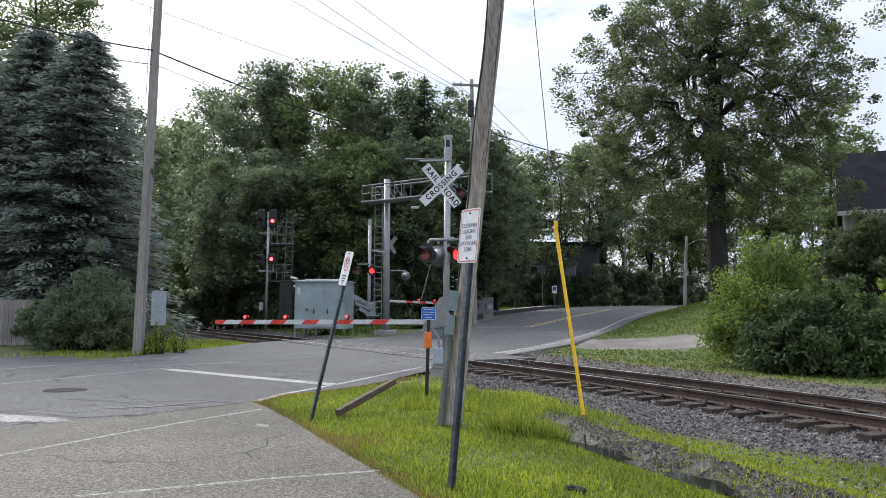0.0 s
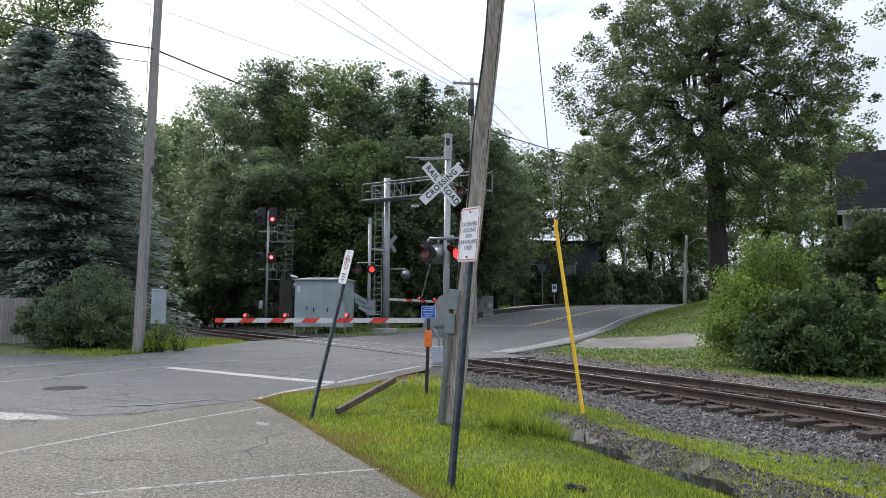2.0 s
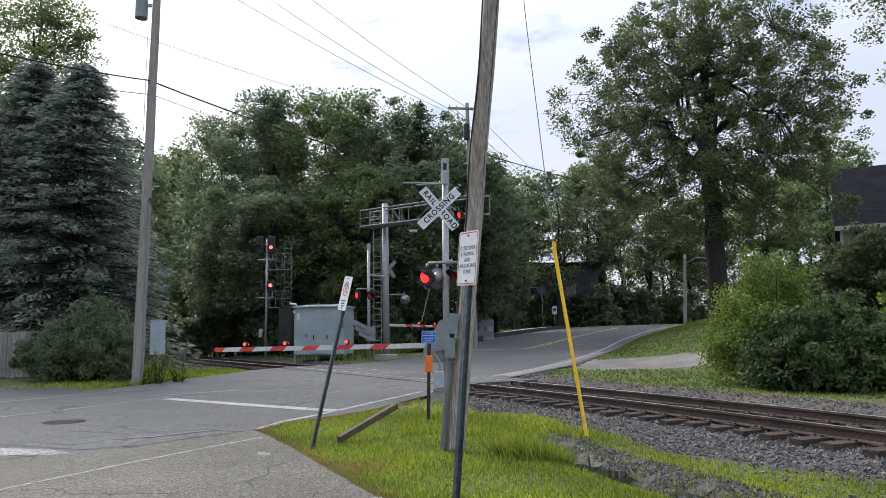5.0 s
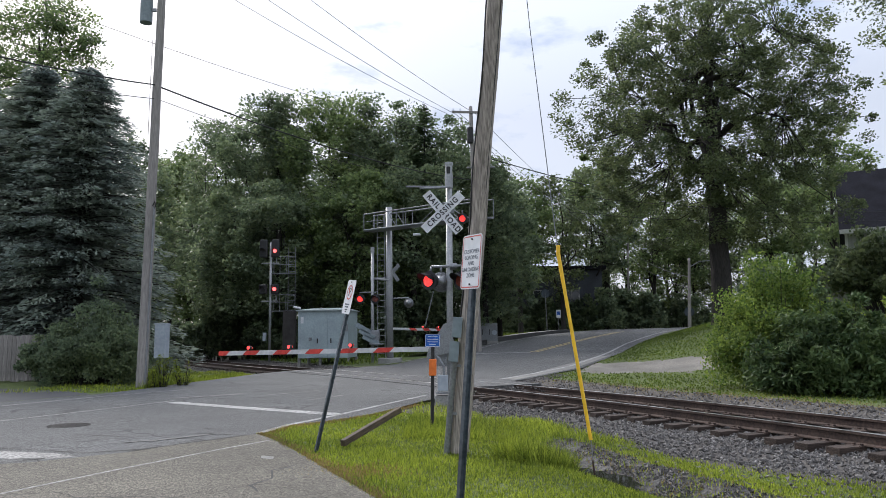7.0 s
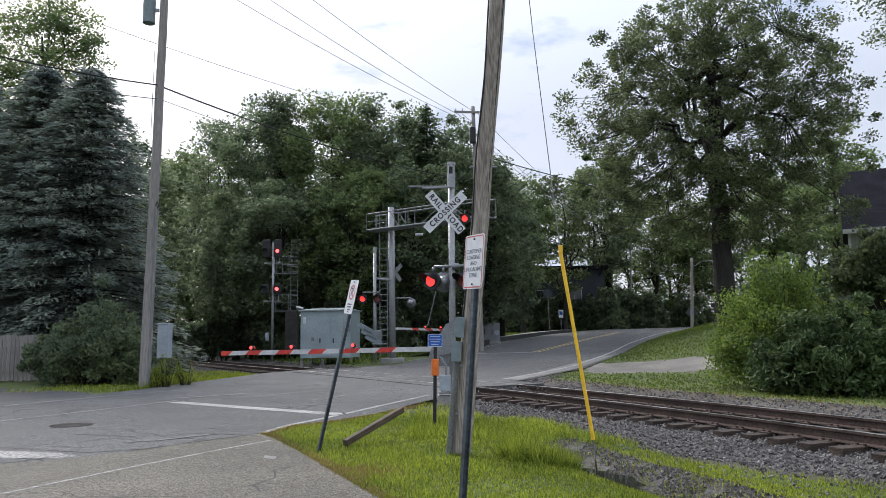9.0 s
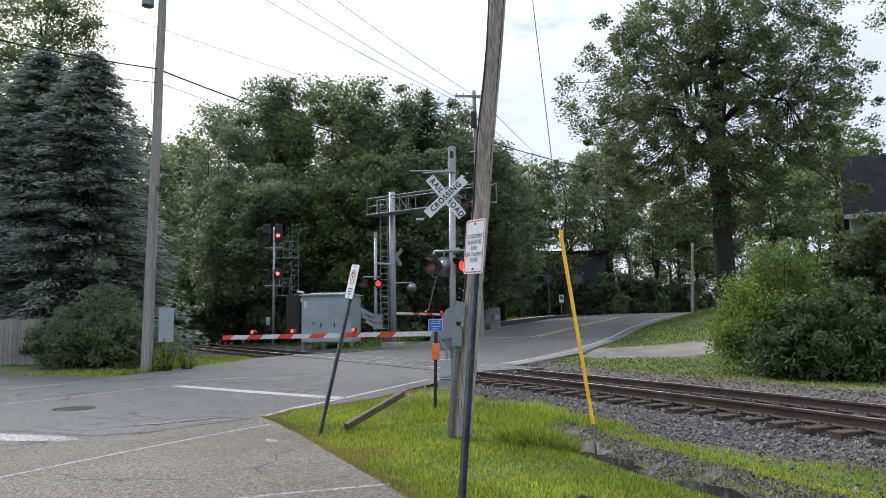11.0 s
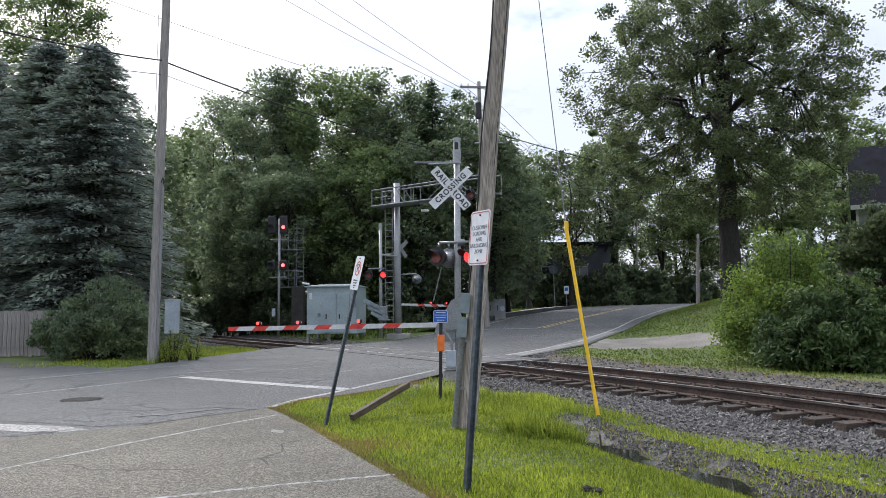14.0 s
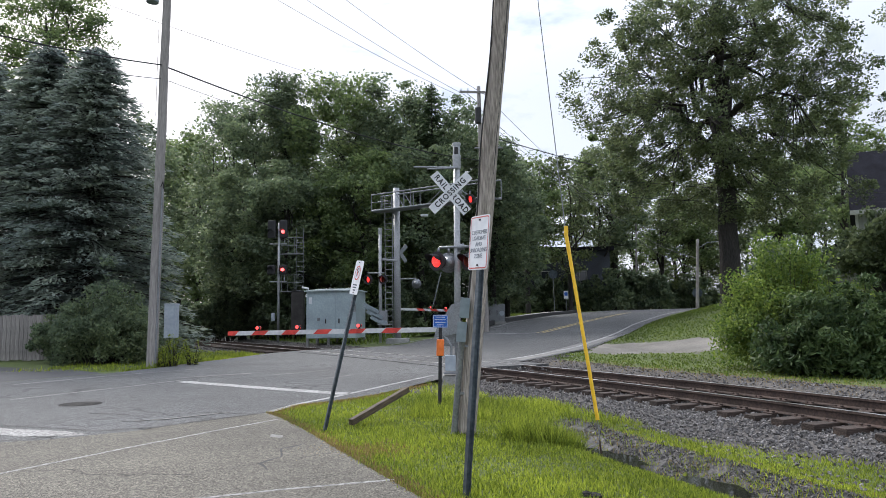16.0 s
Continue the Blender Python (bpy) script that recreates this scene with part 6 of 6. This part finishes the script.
def build_bungalow():
    root = thing("signal_bungalow", pose(-6.85, 40.6, 0.0, 0, 0, -6), "pale green-grey metal railway signal hut on short legs", "equipment hut")
    w, dp, h = 2.86, 2.2, 2.6
    body = part("body", box(BM(), (w, dp, h), (0, 0, 0.45 + h / 2), None, 0.02), CABINET, root)
    bm = BM()
    z = 0.45 + h
    vs = [bm.verts.new(p) for p in ((-w / 2 - 0.1, -dp / 2 - 0.12, z), (w / 2 + 0.1, -dp / 2 - 0.12, z), (w / 2 + 0.1, dp / 2 + 0.12, z), (-w / 2 - 0.1, dp / 2 + 0.12, z),
                                    (-w / 2 - 0.1, -dp / 2 - 0.12, z + 0.06), (w / 2 + 0.1, -dp / 2 - 0.12, z + 0.06), (w / 2 + 0.1, dp / 2 + 0.12, z + 0.06), (-w / 2 - 0.1, dp / 2 + 0.12, z + 0.06),
                                    (-0.9, 0, z + 0.2), (0.9, 0, z + 0.2))]
    for f in ((0, 1, 5, 4), (1, 2, 6, 5), (2, 3, 7, 6), (3, 0, 4, 7), (4, 5, 9, 8), (6, 7, 8, 9), (5, 6, 9), (7, 4, 8), (3, 2, 1, 0)):
        bm.faces.new([vs[i] for i in f])
    part("roof", bm, CABINET_ROOF, root, "shallow pale metal roof")
    for x, ww in ((-0.1, 0.74), (0.66, 0.74)):
        dr = part("door", box(BM(), (ww, 0.03, 2.15), (x, -dp / 2 - 0.017, 0.45 + 1.15), None, 0.01), CABINET, root)
        part("handle", box(BM(), (0.06, 0.05, 0.26), (x - 0.2, -dp / 2 - 0.05, 1.4), None, 0.01), BLACK, dr)
    part("handle", box(BM(), (0.16, 0.06, 0.18), (-0.72, -dp / 2 - 0.03, 1.5), None, 0.02), GALV, root)
    part("vent", box(BM(), (0.28, 0.04, 0.42), (1.28, -dp / 2 - 0.02, 2.1), None, 0.01), GALV, root)
    part("letter_plate", box(BM(), (0.16, 0.01, 0.36), (-1.2, -dp / 2 - 0.006, 2.55)), WHITE, root)
    for x in (-1.4, -0.2, 1.4):
        for y in (-0.9, 0.9):
            part("leg", box(BM(), (0.14, 0.14, 0.7), (x, y, 0.12)), CONCRETE, root)
    part("wall_lamp", rod(BM(), (-1.75, -0.9, 3.3), (-1.35, -0.95, 3.22), 0.06, seg=10), WHITE, root)


build_bungalow()


def build_rail_signal():
    root = thing("railway_signal", pose(-11.3, 45, 0.1), "two-headed railway signal showing red with a ladder", "railway signal")
    part("mast", rod(BM(), (0, 0, 0), (0, 0, 7.6), 0.08, seg=14), SILVER, root, "thin silver mast", True)
    for z in (7.0, 4.58):
        for x, lit in ((0.33, True), (-0.42, False)):
            big = z > 6
            hd = part("signal_head", box(BM(), (0.5, 0.3, 1.15 if big else 0.62), (x, -0.2, z + (0.18 if big else 0)), None, 0.08), BLACK, root, "black signal head")
            if lit:
                part("lens", rod(BM(), (x, -0.42, z), (x, -0.36, z), 0.11, seg=20), LIT_SIGNAL, hd, "lit red signal lens")
            bm = BM()
            for i in range(11):
                a0, a1 = radians(8 + 164 * i / 11), radians(8 + 164 * (i + 1) / 11)
                vs = [bm.verts.new((x + 0.17 * math.cos(a), y, z + 0.17 * math.sin(a))) for a in (a0, a1) for y in (-0.35, -0.62)]
                bm.faces.new((vs[0], vs[1], vs[3], vs[2]))
            part("hood", bm, BLACK, hd)
        part("bracket", rod(BM(), (-0.6, 0, z - 0.75), (0.5, 0, z - 0.75), 0.04, seg=8), SILVER, root)
        part("bracket", rod(BM(), (0.4, -0.15, z - 0.75), (0.4, -0.15, z - 0.3), 0.03, seg=8), SILVER, root)
    bm = BM()
    for x in (1.05, 1.5):
        rod(bm, (x, 0.3, 1.2), (x, 0.3, 7.3), 0.02, seg=6)
    part("ladder_rail", bm, GALV, root, "steel access ladder")
    for i in range(19):
        part("rung", rod(BM(), (1.05, 0.3, 1.4 + 0.31 * i), (1.5, 0.3, 1.4 + 0.31 * i), 0.014, seg=6), GALV, root)
    for z in (5.6, 3.2):
        part("platform", box(BM(), (1.5, 0.5, 0.05), (0.8, 0.15, z)), GALV, root)
        bm = BM()
        for x in (0.2, 0.6, 1.0):
            rod(bm, (x, -0.05, z), (x, -0.05, z + 1.05), 0.016, seg=6)
        rod(bm, (0.15, -0.05, z + 1.05), (1.5, -0.05, z + 1.05), 0.016, seg=6)
        rod(bm, (0.15, -0.05, z + 0.55), (1.5, -0.05, z + 0.55), 0.016, seg=6)
        part("guard_rail", bm, GALV, root)
    part("relay_case", box(BM(), (0.75, 0.6, 2.5), (1.2, 0.2, 2.0), None, 0.03), IRON, root, "dark relay case")
    part("small_case", box(BM(), (0.2, 0.2, 0.5), (-0.3, -0.1, 1.6), None, 0.02), GREY_BOX, root)


build_rail_signal()


def build_roadside():
    root = thing("utility_cabinet", pose(-9.62, 23.9, 0.0), "light grey utility cabinet on a post behind the pole", "utility cabinet")
    body = part("body", box(BM(), (0.36, 0.4, 1.12), (0, 0, 1.46), None, 0.02), GREY_BOX, root)
    part("lid", box(BM(), (0.39, 0.44, 0.04), (0, 0, 2.03), None, 0.01), GREY_BOX, body)
    part("post", rod(BM(), (0, 0, -0.2), (0, 0, 0.95), 0.05, seg=10), GALV, root)
    ctl = thing("control_cabinet", pose(3.0, 57, land_z(3.0, 57) - 0.1), "grey metal control cabinet beyond the crossing mast", "utility cabinet")
    part("body", box(BM(), (1.75, 0.7, 1.5), (0, 0, 1.0), None, 0.02), GALV, ctl)
    for x in (-0.45, 0.12):
        dr = part("door", box(BM(), (0.54, 0.02, 1.3), (x, -0.362, 1.02), None, 0.006), GALV, ctl)
        part("handle", box(BM(), (0.06, 0.05, 0.42), (x + 0.12, -0.39, 1.05), None, 0.01), BLACK, dr)
    part("box_face", rod(BM(), (0.62, -0.35, 1.0), (0.62, -0.41, 1.0), 0.2, seg=16), GREY_BOX, ctl)
    part("base", box(BM(), (1.85, 0.8, 0.4), (0, 0, 0.15)), CONCRETE, ctl)
    fence = thing("board_fence", pose(-18.2, 27.2, 0.0, 0, 0, 12), "weathered grey wooden board fence", "fence")
    me = mesh_of(box(BM(), (0.145, 0.025, 1.75), (0, 0, 0.9), None, 0.004), "board")
    me.materials.append(FENCE)
    rng = random.Random(7)
    for i in range(34):
        ob = part("board", me, FENCE, fence)
        ob.location = (-2.2 + 0.152 * i, rng.uniform(-0.008, 0.008), rng.uniform(-0.04, 0.03))
    for z in (0.4, 1.4):
        part("rail", box(BM(), (5.2, 0.05, 0.09), (0.35, 0.04, z)), FENCE, fence)
    for x, y, z, w, h, lab, mt in ((12.2, 79, 0, 0.5, 0.85, "small white and blue sign by the pavement", WHITE), (10.5, 76, 0, 0.95, 0.95, "back of a grey stop sign", GALV), (23.4, 69, 0, 1.0, 1.0, "round dark back of a road sign", GALV)):
        g = land_z(x, y)
        s = thing("road_sign", pose(x, y, g, 0, 0, -6), lab, "sign")
        hz = 2.1 if mt is WHITE else 4.3 if x < 11 else 1.6
        part("post", rod(BM(), (0, 0.03, -0.2), (-0.1 if mt is GALV else 0, 0.03, hz), 0.035, seg=8), GALV, s)
        if mt is WHITE:
            p = part("sign_plate", box(BM(), (w, 0.01, h), (0, 0, hz), None), WHITE, s)
            part("symbol", box(BM(), (w * 0.7, 0.012, h * 0.45), (0, -0.003, hz + 0.08), None), BLUE, p)
        else:
            part("sign_plate", rod(BM(), (-0.1, 0.01, hz), (-0.1, 0.0, hz), w / 2, seg=8), POST, s)
    bol = thing("bollard", pose(20.6, 94, land_z(20.6, 94)), "short pale post beside the far road", "post")
    part("post", box(BM(), (0.36, 0.36, 2.6), (0, 0, 1.2), None, 0.04), CONCRETE, bol)


build_roadside()


# ---- houses ----
def window(parent, x, y, z, w, h, trim=TRIM):
    fr = BM()
    for dx, dz, sx, sz in ((0, h / 2, w + 0.16, 0.08), (0, -h / 2, w + 0.2, 0.1), (-w / 2, 0, 0.08, h), (w / 2, 0, 0.08, h), (0, 0, 0.05, h)):
        box(fr, (sx, 0.08, sz), (x + dx, y - 0.03, z + dz))
    ob = part("window", fr, trim, parent, "framed sash window")
    for s in (-1, 1):
        part("pane", box(BM(), (w / 2 - 0.06, 0.02, h - 0.08), (x + s * w / 4, y - 0.015, z)), GLASS, ob)


def build_house():
    root = thing("house", pose(25.45, 45, 2.0, 0, 0, -29), "grey-green clapboard house with a steep dark roof", "house")
    wall = part("wall", box(BM(), (9, 9, 5.9), (4.5, 4.5, 2.95)), SIDING, root)
    board = mesh_of(box(BM(), (9.0, 0.03, 0.15), (4.5, -0.012, 0), Matrix.Rotation(radians(5), 4, "X")), "clapboard")
    board.materials.append(SIDING)
    for i in range(36):
        ob = part("clapboard", board, SIDING, wall)
        ob.location.z = 0.1 + 0.158 * i
    bm = BM()
    vs = [bm.verts.new(p) for p in ((-0.35, -0.45, 5.75), (9.35, -0.45, 5.75), (9.35, 4.5, 10.4), (-0.35, 4.5, 10.4), (-0.35, 9.45, 5.75), (9.35, 9.45, 5.75), (-0.35, -0.45, 5.95), (9.35, -0.45, 5.95), (9.35, 4.5, 10.6), (-0.35, 4.5, 10.6), (-0.35, 9.45, 5.95), (9.35, 9.45, 5.95))]
    for f in ((6, 7, 8, 9), (9, 8, 11, 10), (0, 3, 2, 1), (3, 4, 5, 2), (0, 1, 7, 6), (4, 10, 11, 5), (0, 6, 9, 3), (3, 9, 10, 4), (1, 2, 8, 7), (2, 5, 11, 8)):
        bm.faces.new([vs[i] for i in f])
    part("roof", bm, SHINGLE, root, "steep dark shingled roof")
    bm = BM()
    f = [bm.verts.new(p) for p in ((0, 0, 5.9), (0, 9, 5.9), (0, 4.5, 10.3))]
    bm.faces.new(f)
    part("gable", bm, SIDING, root)
    bm = BM()
    bm.faces.new([bm.verts.new(p) for p in ((9, 0, 5.9), (9, 9, 5.9), (9, 4.5, 10.3))])
    part("gable", bm, SIDING, root)
    part("eaves_board", box(BM(), (9.7, 0.06, 0.28), (4.5, -0.47, 5.82)), TRIM, root, "pale eaves board")
    part("corner_board", box(BM(), (0.16, 0.16, 5.7), (0.0, 0.0, 2.9)), TRIM, root)
    window(root, 3.2, -0.03, 3.9, 1.0, 1.5)
    window(root, 6.2, -0.03, 3.9, 1.0, 1.5)
    part("porch", box(BM(), (1.6, 3, 3.9), (-0.6, 3.2, 1.95)), SIDING, root, "low lean-to beside the house")
    bm = BM()
    box(bm, (2.4, 3.6, 0.12), (-0.6, 3.2, 4.35), Matrix.Rotation(radians(-26), 4, "Y"))
    part("porch_roof", bm, SHINGLE, root)


build_house()


def build_apartments():
    root = thing("apartment_building", pose(4.0, 92, 1.5, 0, 0, 0), "dark slate two-storey apartment building behind the trees", "apartment building")
    part("wall", box(BM(), (18, 10, 8.6), (7, 5, 4.3)), BROWN_WALL, root)
    part("roof", box(BM(), (19, 11, 0.5), (7, 5, 8.85), None, 0.05), SHINGLE, root)
    for x in (0.2, 3.9, 8.0, 12.0):
        for z in (2.2, 5.2):
            window(root, x, -0.02, z, 1.9, 1.5, TRIM)


build_apartments()


# ---- what moves: the flashing lights turn their lit and dark faces ----
def motions():
    period, start = 1.1015, 0.155
    for lens, at, yaw, phase in FLASHERS:
        face = lambda turn: Matrix.Translation(at) @ Matrix.Rotation(radians(yaw + turn), 4, "Z")
        on = (start + phase * 0.47) - period
        rows = []
        turn = 0.0
        t = on
        while t < 17.2:
            for when, off in ((t, 0), (t + 0.47 + 0.11 * phase, 180)):
                k = round(when * FPS)
                for i, a in ((-2, -180), (-1, -100), (0, -20), (1, 0)):
                    rows.append(((k + i) / FPS, off + a + turn))
            turn += 360
            t += period
        keep = [(0.0, None)] + [(s, a) for s, a in rows if 0.0 < s < 16.0] + [(16.0, None)]
        before = [a for s, a in rows if s <= 0.0]
        after = [a for s, a in rows if s <= 16.0]
        keep[0], keep[-1] = (0.0, before[-1]), (16.0, after[-1])
        walk(lens, [(s, face(a)) for s, a in keep])


motions()
